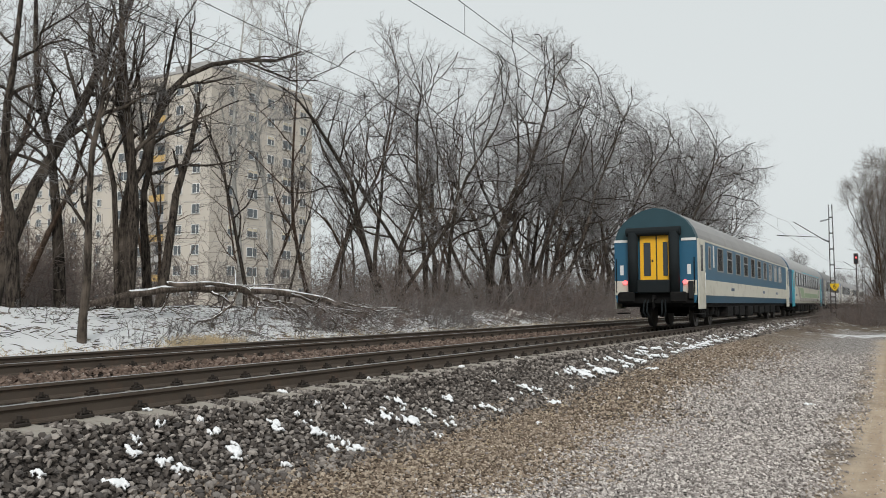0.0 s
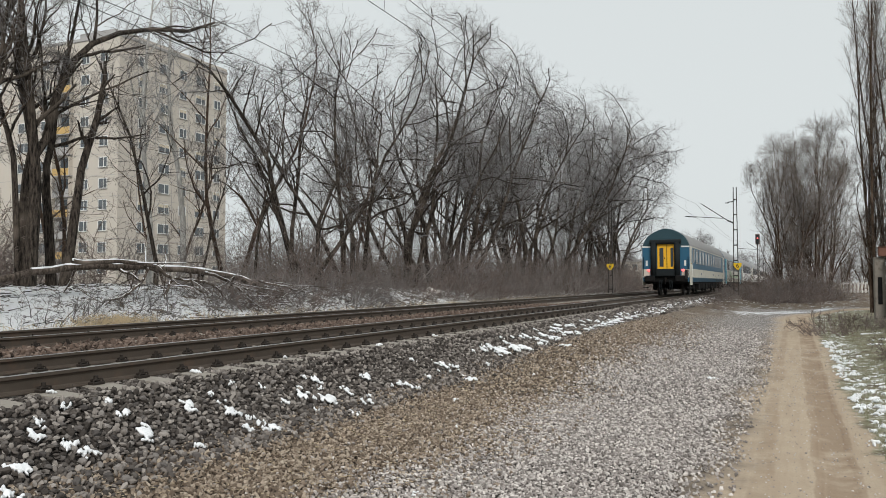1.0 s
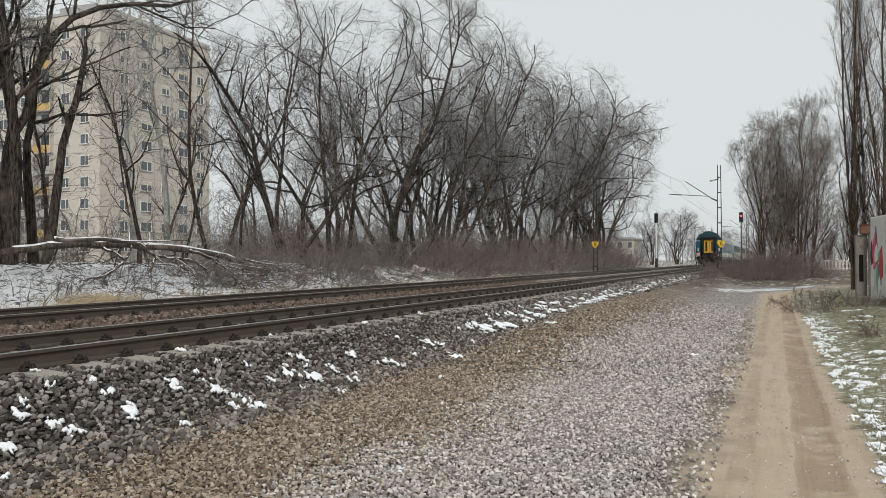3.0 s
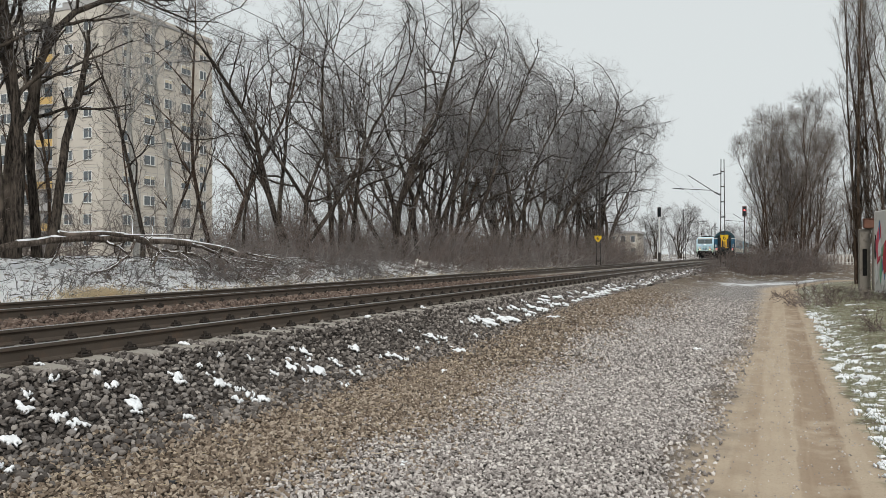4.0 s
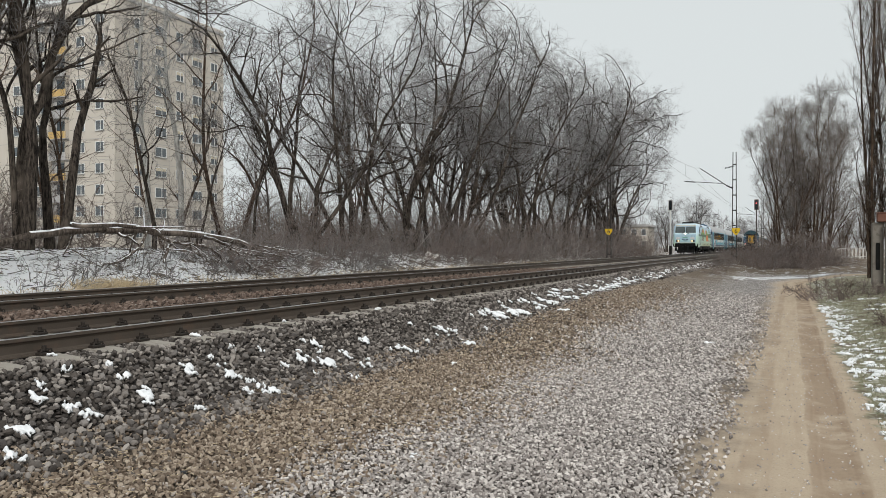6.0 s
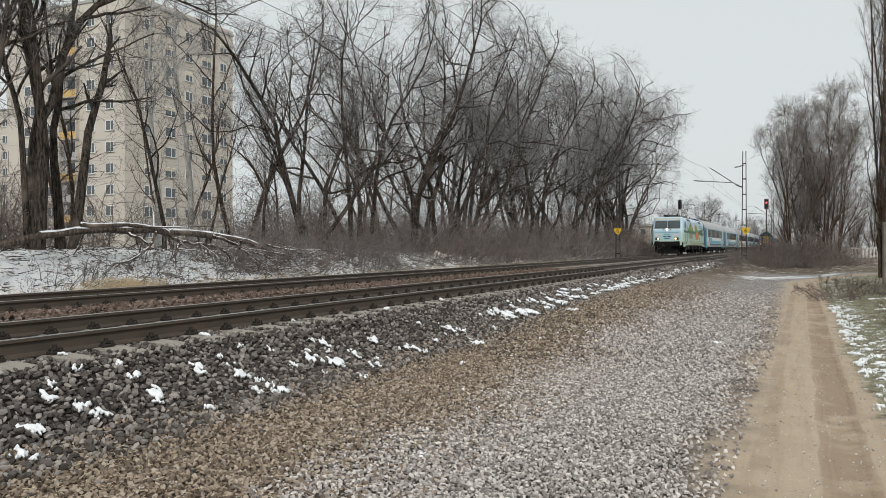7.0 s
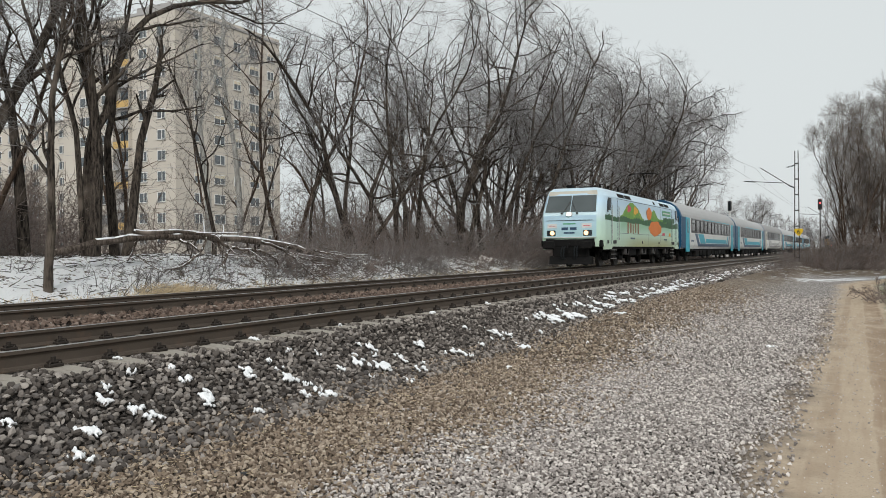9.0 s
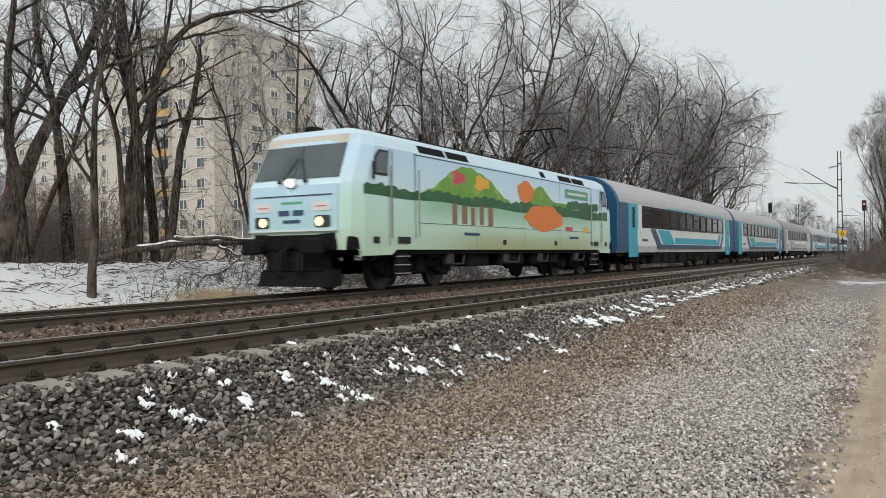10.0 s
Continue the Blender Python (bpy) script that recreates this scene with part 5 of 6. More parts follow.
def stem_lines(X, lines, seed):
    """Stems through given heights: rows of (y, z, radius) in the plane x = X, resampled to eight points."""
    rng = np.random.default_rng(seed)
    P, R = [], []
    for dx, row in lines:
        a = np.array(row)
        s = np.linspace(0, len(a) - 1, 9)
        i = np.minimum(s.astype(int), len(a) - 2)
        w = (s - i)[:, None]
        b = a[i] * (1 - w) + a[i + 1] * w
        x = X + dx + np.cumsum(rng.normal(size=9) * 0.05)
        P.append(np.stack([x, b[:, 0] + rng.normal(size=9) * 0.02, b[:, 1]], 1))
        R.append(b[:, 2] * 0.74)
    return np.array(P), np.array(R)


def foreground_trees():
    A = stem_lines(-18.6, [
        (0, [(15.08, 1.3, .27), (15.18, 3.48, .217), (15.23, 5.04, .195), (15.02, 6.4, .147), (14.88, 7.6, .123), (14.71, 8.47, .099), (14.5, 11, .05)]),
        (0.05, [(15.23, 5.04, .162), (15.57, 5.55, .156), (15.9, 6.88, .142), (16.45, 7.97, .129), (17.07, 8.59, .114), (18.02, 9.17, .099), (19.47, 9.74, .094), (21.21, 10.18, .079), (22.6, 10.9, .05)]),
        (-0.3, [(16.13, 1.3, .2), (16.04, 3.71, .166), (15.85, 4.66, .133), (16.15, 5.67, .118), (16.3, 6.83, .102), (16.67, 8.06, .078), (17.2, 10.5, .04)]),
        (-0.2, [(15.01, 1.4, .14), (14.84, 3.62, .104), (14.7, 5.13, .097), (14.46, 6.01, .089), (14.16, 7.0, .073), (13.9, 9.5, .04)])], 1)
    tree("dark many-stemmed bare tree with a long sweeping limb", "trees on the bank", 11, 0, 9.5, 0, 0, (6, 4), (5, 3), "bark", "twig", 0.08, (25, 65), 0.34, 0.4, base=A, wander=0.18, heavy=.8)
    B = stem_lines(-18.3, [(0, [(15.95, 1.3, .22), (16.31, 3.54, .164), (16.69, 5.04, .142), (16.99, 6.24, .127), (17.28, 7.46, .095), (17.26, 8.09, .05)])], 2)
    tree("broken-topped leaning trunk with short dead stubs", "trees on the bank", 12, 0, 6.5, 0, 0, (7, 2), (2, 2), "bark", "twig", 0.3, (30, 70), 0.14, 0.45, base=B)
    C = stem_lines(-19.2, [(0, [(11.4, 1.2, .33), (11.92, 2.79, .273), (12.46, 4.25, .216), (13.17, 5.5, .189), (14.2, 7.36, .164), (14.84, 8.76, .144), (16, 11.5, .07)]),
                           (.8, [(11.7, 1.2, .24), (11.57, 3.42, .19), (11.3, 4.48, .146), (11.25, 6.21, .118), (11.47, 7.74, .09), (11.6, 10.5, .04)])], 3)
    tree("thick dark leaning bare tree at the wood's edge", "trees on the bank", 13, 0, 9.5, 0, 0, (6, 4), (5, 3), "bark", "twig", 0.1, (25, 65), 0.34, 0.35, base=C, wander=0.18, heavy=.8)
    D = stem_lines(-15.6, [(0, [(11.53, .55, .15), (11.56, 1.64, .123), (11.53, 2.65, .11), (11.59, 3.9, .098), (11.7, 5.43, .08), (11.98, 6.9, .054), (12.2, 8.6, .025)])], 4)
    tree("slender dark trunk standing beside the rails", "trees on the bank", 14, 0, 8, 0, 0, (8, 5), (4, 3), "bark", "twig", 0.2, (25, 60), 0.24, 0.35, base=D, wander=0.16, heavy=.6)
    E = stem_lines(-20.0, [(0, [(14.06, 1.4, .23), (14.04, 3.67, .196), (13.83, 5.04, .155), (13.51, 6.37, .123), (13.19, 7.67, .107), (13.1, 10.5, .06)]),
                           (0, [(15.98, 1.4, .22), (16.14, 4.33, .19), (16.42, 5.72, .158), (15.84, 7.48, .131), (15.85, 9.0, .107), (15.9, 12, .05)])], 5)
    tree("pair of dark bare trunks behind the fallen log", "trees on the bank", 15, 0, 10, 0, 0, (6, 4), (5, 3), "bark", "twig", 0.12, (25, 65), 0.32, 0.35, base=E, wander=0.18, heavy=.8)
    F = stem_lines(-24.0, [(0, [(25.05, 1.5, .18), (24.97, 5.08, .14), (24.66, 7.37, .117), (24.55, 9.67, .094), (24.7, 11.79, .06), (24.9, 14, .03)]),
                           (-1, [(28.24, 1.5, .19), (27.99, 5.91, .152), (27.36, 8.36, .113), (27.09, 10.57, .089), (27.39, 12.91, .065), (27.5, 15, .03)])], 6)
    tree("pale grey-barked birches in front of the block of flats", "trees on the bank", 16, 0, 12, 0, 0, (8, 4), (4, 3), "birch", "twig_frost", 0.3, (25, 55), 0.24, 0.3, base=F, wander=.16, heavy=.7)
    G = stem_lines(-20.0, [(0, [(30.05, 1.2, .2), (28.97, 3.27, .177), (27.94, 5.59, .15), (27.73, 6.75, .116), (25.87, 8.5, .089), (24.18, 9.65, .065), (22.95, 9.9, .035)]),
                           (-.6, [(30.3, 1.2, .16), (30.6, 4, .13), (31.2, 6.5, .1), (31.4, 9, .08), (32.2, 11.5, .04)])], 7)
    tree("crooked bare tree leaning over the scrub", "trees on the bank", 17, 0, 10, 0, 0, (8, 5), (5, 3), "bark", "twig_frost", 0.12, (25, 65), 0.3, 0.3, base=G, wander=0.18, heavy=.8)
    # thinner trunks between them
    rng = random.Random(3)
    slim = [tree("thin bare tree in the strip of wood", "thin trees in the wood", 30 + i, 1 + i % 2, 10.5, (2, 14), 0.085, (10, 5), (4, 3), "bark_brown" if i % 2 else "bark", "twig", 0.2, (25, 60), 0.26, 0.25, wander=0.17, bend=0.1, heavy=.6) for i in range(4)]
    spots = [(-22.5, 9.0), (-23, 11), (-26, 13), (-21.3, 13.2), (-27, 15.5), (-24, 20.5), (-22.5, 26.5), (-30, 33), (-21, 22.3), (-26, 8), (-30, 10), (-35, 13), (-38, 16),
             (-32, 44), (-21.5, 33), (-23, 29), (-26, 36), (-22, 38), (-28, 41), (-24, 43), (-20.5, 27.5), (-30, 47), (-25, 49)] + [(-20.5 - (i * 2.7) % 5, 38 + i * 3.1) for i in range(22)]
    for i, (x, y) in enumerate(spots):
        m = pose(x, y, gz(x, y), 0, 0, rng.uniform(0, 360)) @ Matrix.Scale(rng.uniform(0.8, 1.2), 4)
        if i < 4:
            slim[i].matrix_basis = m
        else:
            copy_thing(slim[i % 4], m)


foreground_trees()


def big_clump():
    rng = random.Random(8)
    kinds = []
    for i in range(5):
        airy = i < 3
        kinds.append(tree("tall spreading bare tree with frosted twigs", "tall trees beside the track", 60 + i, 3 + i % 3 if airy else 4 + i % 2, 14.0, (3, 25), 0.15, (7, 5) if airy else (8, 6), (6, 4) if airy else (6, 5),
                          "bark", "twig_frost", 0.09, (30, 68), 0.30, 0.28, 0.66 if airy else 0.74, 0.25, bend=0.16, heavy=1.05, k3=3, slope=0.3, fine=1.0 if airy else 1.1, dome=(0.58, 0.42, 0.43)))
    # y, x, height, kind
    rows = [(29, -18.8, 12.3, 0), (33, -19.2, 13.8, 1), (37.5, -18.4, 15.6, 2), (41.5, -18.8, 17.4, 0), (47.5, -19.4, 18.0, 1), (54, -18.4, 17.4, 3), (61, -18.8, 16.8, 4), (68, -18.4, 15.8, 2),
            (75, -18.0, 15.8, 3), (82, -18.4, 17.0, 4), (87.5, -18.4, 17.8, 1), (93, -19.0, 18.2, 3), (99, -20.6, 16.4, 4), (58, -24, 17, 3), (70, -24, 16.5, 4), (84, -25, 18, 0), (52, -22.5, 16.5, 0)]
    placed = set()
    for y, x, h, j in rows:
        m = pose(x, y, gz(x, y), 0, 0, rng.uniform(0, 360)) @ Matrix.Scale(h / 14.2, 4)
        if j in placed:
            copy_thing(kinds[j], m)
        else:
            kinds[j].matrix_basis = m
            placed.add(j)
    far = [(-29, 165, .62), (-24, 172, .72), (-19.5, 176, .78), (-16, 185, .62), (-33, 180, .7), (-10, 230, .6), (-5, 240, .55), (2, 235, .6), (-22, 200, .8)]
    for i, (x, y, s) in enumerate(far):
        copy_thing(kinds[2 + i % 3], pose(x, y, gz(x, y), 0, 0, rng.uniform(0, 360)) @ Matrix.Scale(s, 4))


big_clump()


def far_woods():
    """The belt of trees that closes the distance."""
    rng = np.random.default_rng(77)
    n = 170
    P0, R0 = stems(rng, n, 9.0, (2, 16), 0.16, 6, 0.1)
    at = np.stack([rng.uniform(-70, 62, n), rng.uniform(205, 285, n), np.full(n, 0.3)], 1)
    P0 = (P0 - P0[:, :1]) * rng.uniform(.6, 1.2, n)[:, None, None] + at[:, None]
    P1, R1 = sprout(rng, P0, R0, 9, .06, .98, 3.2, (20, 60), .2, 4, .18, .6, .05)
    P2, R2 = sprout(rng, P1, R1, 9, .1, 1, 1.7, (20, 75), .08, 2, .2, .6, .032)
    # the pale frosted twig colour stands in for winter haze here
    tagged(new("far_woods", joined("far_woods", [(P0, R0, 5), (P1, R1, 3), (P2, R2, 3)], M["twig_frost"])), "belt of bare trees closing the distance, haze put into their pale colour", "woods", kind="stuff")


far_woods()


def right_trees():
    rng = random.Random(4)
    up = [tree("upright grey-brown bare tree in the roadside grove", "roadside grove", 80 + i, 6, 13.5, (2, 24), 0.10, (10, 6), (6, 5), "bark_brown", "twig_grove", 0.30, (18, 48), 0.26, 0.10, 0.72, 0.14, bend=0.09, heavy=0.6, fan=(18, 58), k3=3, slope=0.35, fine=1.15, dome=(0.54, 0.37, 0.46)) for i in range(2)]
    rows = [(-0.6, 73, 12.8), (1.3, 75, 15.4), (0.6, 80, 15.6), (2.5, 81, 14.2), (6.6, 124, 9.5), (9.6, 128, 10.5), (13.2, 123, 10.0)]
    for i, (x, y, h) in enumerate(rows):
        m = pose(x, y, gz(x, y), 0, 0, rng.uniform(0, 360)) @ Matrix.Scale(h / 13.5, 4)
        if i < 2:
            up[i].matrix_basis = m
        else:
            copy_thing(up[i % 2], m)
    p = tree("tall columnar poplar with upright branches", "poplars by the wall", 90, 6, 23, (0.2, 2.0), 0.09, (15, 5), (5, 4), "bark_brown", "twig_grove", 0.6, (14, 40), 0.16, 0.05, 0.62, 0.12, bend=0.03, heavy=.55, fan=(18, 50))
    p.matrix_basis = pose(3.75, 44.5, gz(3.75, 44.5), 0, 0, 40) @ Matrix.Scale(0.86, 4)
    copy_thing(p, pose(4.9, 43.2, gz(5, 43), 0, 0, 120) @ Matrix.Scale(1.08, 4))
    copy_thing(p, pose(6.3, 47.6, gz(6, 43), 0, 0, 220) @ Matrix.Scale(0.95, 4))


right_trees()


# ---------------------------------------------------------------- scrub
def bush(label, group, seed, n, height, mat="scrub", lean=(5, 45), twigs=(6, 4)):
    rng = np.random.default_rng(seed)
    P0, R0 = stems(rng, n, height, lean, 0.020, 6, 0.27, 0.45)
    P1, R1 = sprout(rng, P0, R0, twigs[0], 0.12, 1, height * .36, (28, 80), 0.12, 4, 0.3, 0.6, 0.006)
    P2, R2 = sprout(rng, P1, R1, twigs[1], 0.15, 1, height * .17, (30, 85), 0.05, 2, 0.3, 0.6, 0.0045)
    return tagged(new("bush", joined("bush", [(P0, R0, 4), (P1, R1, 3), (P2, R2, 3)], M[mat])), label, "bush", group)


def scrub():
    rng = random.Random(12)
    kinds = [bush("leafless %s thicket under the trees" % ("brown", "pale grey")[i % 2], "thickets along the bank", 100 + i, 17, 2.6, ("scrub", "scrub_grey")[i % 2], (8, 66), (6, 4)) for i in range(4)]
    spots = []
    for i in range(64):
        y = 26 + 76 * (i / 64) ** 1.1
        spots.append((rng.uniform(-18.6, -15.6), y + rng.uniform(-1, 1), rng.uniform(.6, 1.6) * (1.3 if y > 34 else .75)))
    for i in range(15):
        spots.append((rng.uniform(-27, -19), rng.uniform(20, 80), rng.uniform(1.0, 1.8)))
    for i in range(12):
        spots.append((rng.uniform(-30, -20.5), rng.uniform(8, 22), rng.uniform(.4, .8)))
    for i in range(14):
        spots.append((rng.uniform(-34, -22), rng.uniform(8, 15.5), rng.uniform(1.0, 1.7)))
    for x, y, s in ((-4.3, 62, .8), (-3.6, 66, 1.1), (-2.7, 68, 1.2), (-4.6, 71, .9), (-1.5, 66, .9), (-.5, 70, 1.1), (-3.9, 75, 1.2), (1.2, 68, .8), (-4.9, 57, .5), (-4.4, 53, .45), (-5.0, 80, 1)):
        spots.append((x, y, s))
    for i in range(18):
        x = rng.uniform(-31, -20.5)
        spots.append((x, -x * math.tan(radians(rng.uniform(30, 36))), rng.uniform(.8, 1.5)))
    for i in range(20):
        spots.append((rng.uniform(-26, -18.5), rng.uniform(25, 46), rng.uniform(1.0, 1.9)))
    for i in range(20):
        spots.append((rng.uniform(-34, -23), rng.uniform(9, 19), rng.uniform(1.5, 2.3)))
    for i in range(26):
        spots.append((rng.uniform(-22, -18.5), 40 + 64 * i / 26, rng.uniform(1.5, 2.3)))
    for i in range(20):
        spots.append((rng.uniform(-1.4, 2.4), rng.uniform(70, 73.5), rng.uniform(1.2, 1.8)))
    for i in range(8):
        spots.append((rng.uniform(-2.35, -0.9), rng.uniform(68.5, 72), rng.uniform(1.05, 1.35)))
    for i in range(11):
        y = rng.uniform(60, 72)
        spots.append((rng.uniform(-4.6, 0.034 * y), y, rng.uniform(.35, .8)))
    for i in range(9):
        spots.append((rng.uniform(-4.9, -3.4), rng.uniform(40, 60), rng.uniform(.2, .45)))
    for i, (x, y, s) in enumerate(spots):
        m = pose(x, y, gz(x, y) - 0.05, 0, 0, rng.uniform(0, 360)) @ Matrix.Scale(s, 4)
        if i < 4:
            kinds[i].matrix_basis = m
        else:
            copy_thing(kinds[i % 4], m)
    low = [bush("low bare bramble shoots in the snow", "brambles by the log", 120 + i, 14, 1.1, "twig", (10, 60), (4, 3)) for i in range(2)]
    for i in range(40):
        x, y = rng.uniform(-18.2, -14.7), rng.uniform(9.5, 32)
        m = pose(x, y, gz(x, y) - 0.03, 0, 0, rng.uniform(0, 360)) @ Matrix.Scale(rng.uniform(.5, 1.15), 4)
        if i < 2:
            low[i].matrix_basis = m
        else:
            copy_thing(low[i % 2], m)
    tangle = [bush("tangled bare brushwood hanging over the snowy bank", "brushwood on the bank", 140 + i, 12, 1.5, ("scrub_grey", "scrub")[i % 2], (35, 80), (6, 4)) for i in range(3)]
    for i in range(105):
        y = 19.5 + 38 * (i / 105) ** 1.2 + rng.uniform(-.6, .6)
        x = rng.uniform(-18.4, -15.0)
        m = pose(x, y, gz(x, y) - 0.03, 0, 0, rng.uniform(0, 360)) @ Matrix.Scale(rng.uniform(.5, 1.2), 4)
        if i < 3:
            tangle[i].matrix_basis = m
        else:
            copy_thing(tangle[i % 3], m)
    side = bush("dry leafless shrub on the frosty verge", "shrubs on the verge", 130, 16, 0.9, "scrub", (8, 50), (6, 4))
    side.matrix_basis = pose(2.35, 18.2, gz(2.35, 18.2))
    for x, y, s in ((2.9, 17.2, .9), (1.45, 27.5, 1.35), (1.2, 28.6, 1.5), (2.6, 29.5, .8), (3.1, 31, .7), (1.7, 36, .8)):
        copy_thing(side, pose(x, y, gz(x, y), 0, 0, s * 200) @ Matrix.Scale(s, 4))


scrub()


def dry_grass():
    rng = np.random.default_rng(9)
    n = 2600
    y = np.concatenate([rng.normal(14.6, 0.55, 1000), rng.uniform(8, 60, 1600)])
    x = np.concatenate([rng.normal(-14.85, 0.22, 1000), rng.uniform(-15.1, -14.2, 1600)])
    z = np.array([gz(a, b) for a, b in zip(x, y)])
    d = unit(np.stack([rng.normal(size=n) * .5, rng.normal(size=n) * .5, np.ones(n)], 1))
    L = rng.uniform(.12, .38, n)
    P = np.stack([np.stack([x, y, z], 1), np.stack([x, y, z], 1) + d * L[:, None] * .6,
                  np.stack([x, y, z], 1) + d * L[:, None] + np.stack([d[:, 0] * L * .6, d[:, 1] * L * .6, -L * .15], 1)], 1)
    R = np.stack([np.full(n, .006), np.full(n, .005), np.full(n, .002)], 1)
    tagged(new("dry_grass", joined("dry_grass", [(P, R, 3)], M["tan"])), "straw-coloured dry grass tufts along the rails", "grass", kind="stuff")
    n = 9000
    y = 6 + 30 * rng.uniform(0, 1, n) ** 1.4
    x = rng.uniform(0.75, 4.2, n)
    z = np.array([gz(a, b) for a, b in zip(x, y)])
    d = unit(np.stack([rng.normal(size=n) * .7, rng.normal(size=n) * .7, np.ones(n)], 1))
    L = rng.uniform(.03, .11, n)
    B = np.stack([x, y, z], 1)
    P = np.stack([B, B + d * L[:, None]], 1)
    R = np.stack([np.full(n, .004), np.full(n, .0015)], 1)
    k = Nodes("frosted_grass", 0.9)
    k.colour(k.mix(k.noise(3, 4), (0.085, 0.095, 0.04), (0.30, 0.30, 0.20)))
    tagged(new("verge_grass", joined("verge_grass", [(P, R, 3)], k.mat)), "short frosted grass on the verge", "grass", kind="stuff")


def straw_bits():
    """Stalks and leaf bits lying on the brown gravel."""
    rng = np.random.default_rng(33)
    n = 1500
    x, y = rng.uniform(-5.0, -2.6, n), 3 + 13 * rng.uniform(0, 1, n) ** 1.4
    a, L = rng.uniform(0, 2 * np.pi, n), rng.uniform(.02, .085, n)
    B = np.stack([x, y, np.array([gz(p, q) for p, q in zip(x, y)]) + .026], 1)
    d = np.stack([np.cos(a) * L, np.sin(a) * L, rng.uniform(-.006, .016, n)], 1)
    P = np.stack([B, B + d * .5 + rng.normal(size=(n, 3)) * .004, B + d], 1)
    tagged(new("straw_bits", joined("straw_bits", [(P, np.full((n, 3), .0022), 3)], M["tan"])), "pale dry stalks strewn on the brown gravel", "straw", kind="stuff")


dry_grass()
straw_bits()


# ---------------------------------------------------------------- fallen tree
def fallen_tree():
    t = thing("fallen_tree", "fallen bare tree with snow along its trunk on the bank", "fallen tree")
    rows = [
        (-16.7, [(12.4, 1.62, .10), (14.15, 1.98, .12), (15.7, 2.10, .135), (17.28, 2.10, .13), (19.35, 2.0, .128), (21.5, 1.80, .118), (23.37, 1.36, .10), (25.69, .66, .06)]),
        (-16.3, [(14.45, 2.14, .075), (16.26, 2.19, .075), (17.28, 2.07, .071), (17.83, 1.73, .064), (17.51, 1.2, .045)]),
        (-16.5, [(18.3, 1.78, .05), (19.88, 1.63, .043), (20.41, 1.05, .03)]),
        (-16.1, [(19.14, 1.95, .055), (20.73, 1.6, .053), (22.21, 1.22, .046), (23.87, .72, .03)]),
        (-16.2, [(16.9, 2.0, .05), (16.6, 1.6, .045), (15.9, 1.25, .04), (15.2, 1.15, .03)]),
        (-16.0, [(20.0, 1.75, .04), (20.9, 1.2, .035), (21.2, .85, .02)]),
        (-15.9, [(21.5, 1.7, .04), (22.6, 1.55, .035), (24.2, 1.3, .02)])]
    P, R, caps = [], [], Geo()
    rng = np.random.default_rng(4)
    for x, r in rows:
        a = np.array(r)
        s = np.linspace(0, len(a) - 1, 22)
        i = np.minimum(s.astype(int), len(a) - 2)
        w = s - i
        w = (w * w * (3 - 2 * w) * .4 + w * .6)[:, None]
        b = a[i] * (1 - w) + a[i + 1] * w
        px = x + np.cumsum(rng.normal(size=22) * .028)
        P.append(np.stack([px, b[:, 0], b[:, 1] + rng.normal(size=22) * .018], 1)), R.append(b[:, 2] * .72 * rng.uniform(.86, 1.16, 22))
        for k in range(21):
            if rng.uniform() < .80:
                q0, q1 = P[-1][k], P[-1][k + 1]
                up = np.array([0.1 * R[-1][k], 0, .70 * R[-1][k]])
                caps.tube([q0 + up, (q0 + q1) / 2 + up * rng.uniform(.9, 1.15), q1 + up], [R[-1][k] * .48, R[-1][k] * .55, R[-1][k + 1] * .48], 7)
    P, R = np.array(P), np.array(R)
    part("trunk", joined("trunk", [(P, R, 9)], M["log"]), None, t)
    P1, R1 = sprout(rng, P, R, 9, .2, 1, 1.5, (30, 80), -.13, 5, .22, .42, .012)
    P2, R2 = sprout(rng, P1, R1, 5, .2, 1, .5, (25, 65), 0, 4, .2, .6, .007)
    tagged(part("branchwork", joined("branchwork", [(P1, R1, 4), (P2, R2, 3)], M["log"]), None, t), "thin snapped branches", kind="stuff")
    for p, r in zip(P1, R1):
        if p[:, 2].min() > 0.6 and rng.uniform() < .7:
            caps.tube([q + np.array([0, 0, .7 * w]) for q, w in zip(p[:4], r[:4])], [.75 * w for w in r[:4]], 5)
    tagged(part("snow_cover", caps, M["snow"], t, "", True), "strips of snow on the bark", kind="stuff")


fallen_tree()


def dead_twigs():
    """Sticks and stalks lying about on the snowy bank."""
    rng = np.random.default_rng(21)
    n = 1700
    y = 8 + 24 * rng.uniform(0, 1, n)
    x = rng.uniform(-19.5, -14.6, n)
    z = np.array([gz(a, b) for a, b in zip(x, y)])
    L = rng.uniform(.12, .7, n) * rng.uniform(.4, 1, n)
    a = rng.uniform(0, 2 * np.pi, n)
    B = np.stack([x, y, z + .01], 1)
    d = np.stack([np.cos(a), np.sin(a), rng.uniform(-.02, .35, n)], 1)
    P = np.stack([B, B + d * L[:, None] * .5 + rng.normal(size=(n, 3)) * [.04, .04, .01], B + d * L[:, None]], 1)
    P[:, :, 2] = np.maximum(P[:, :, 2], z[:, None] - .05)
    r = rng.uniform(.004, .014, n)
    tagged(new("dead_twigs", joined("dead_twigs", [(P, np.stack([r, r * .8, r * .4], 1), 3)], M["bark"])), "dark dead twigs strewn over the snowy bank", "twigs", kind="stuff")


dead_twigs()


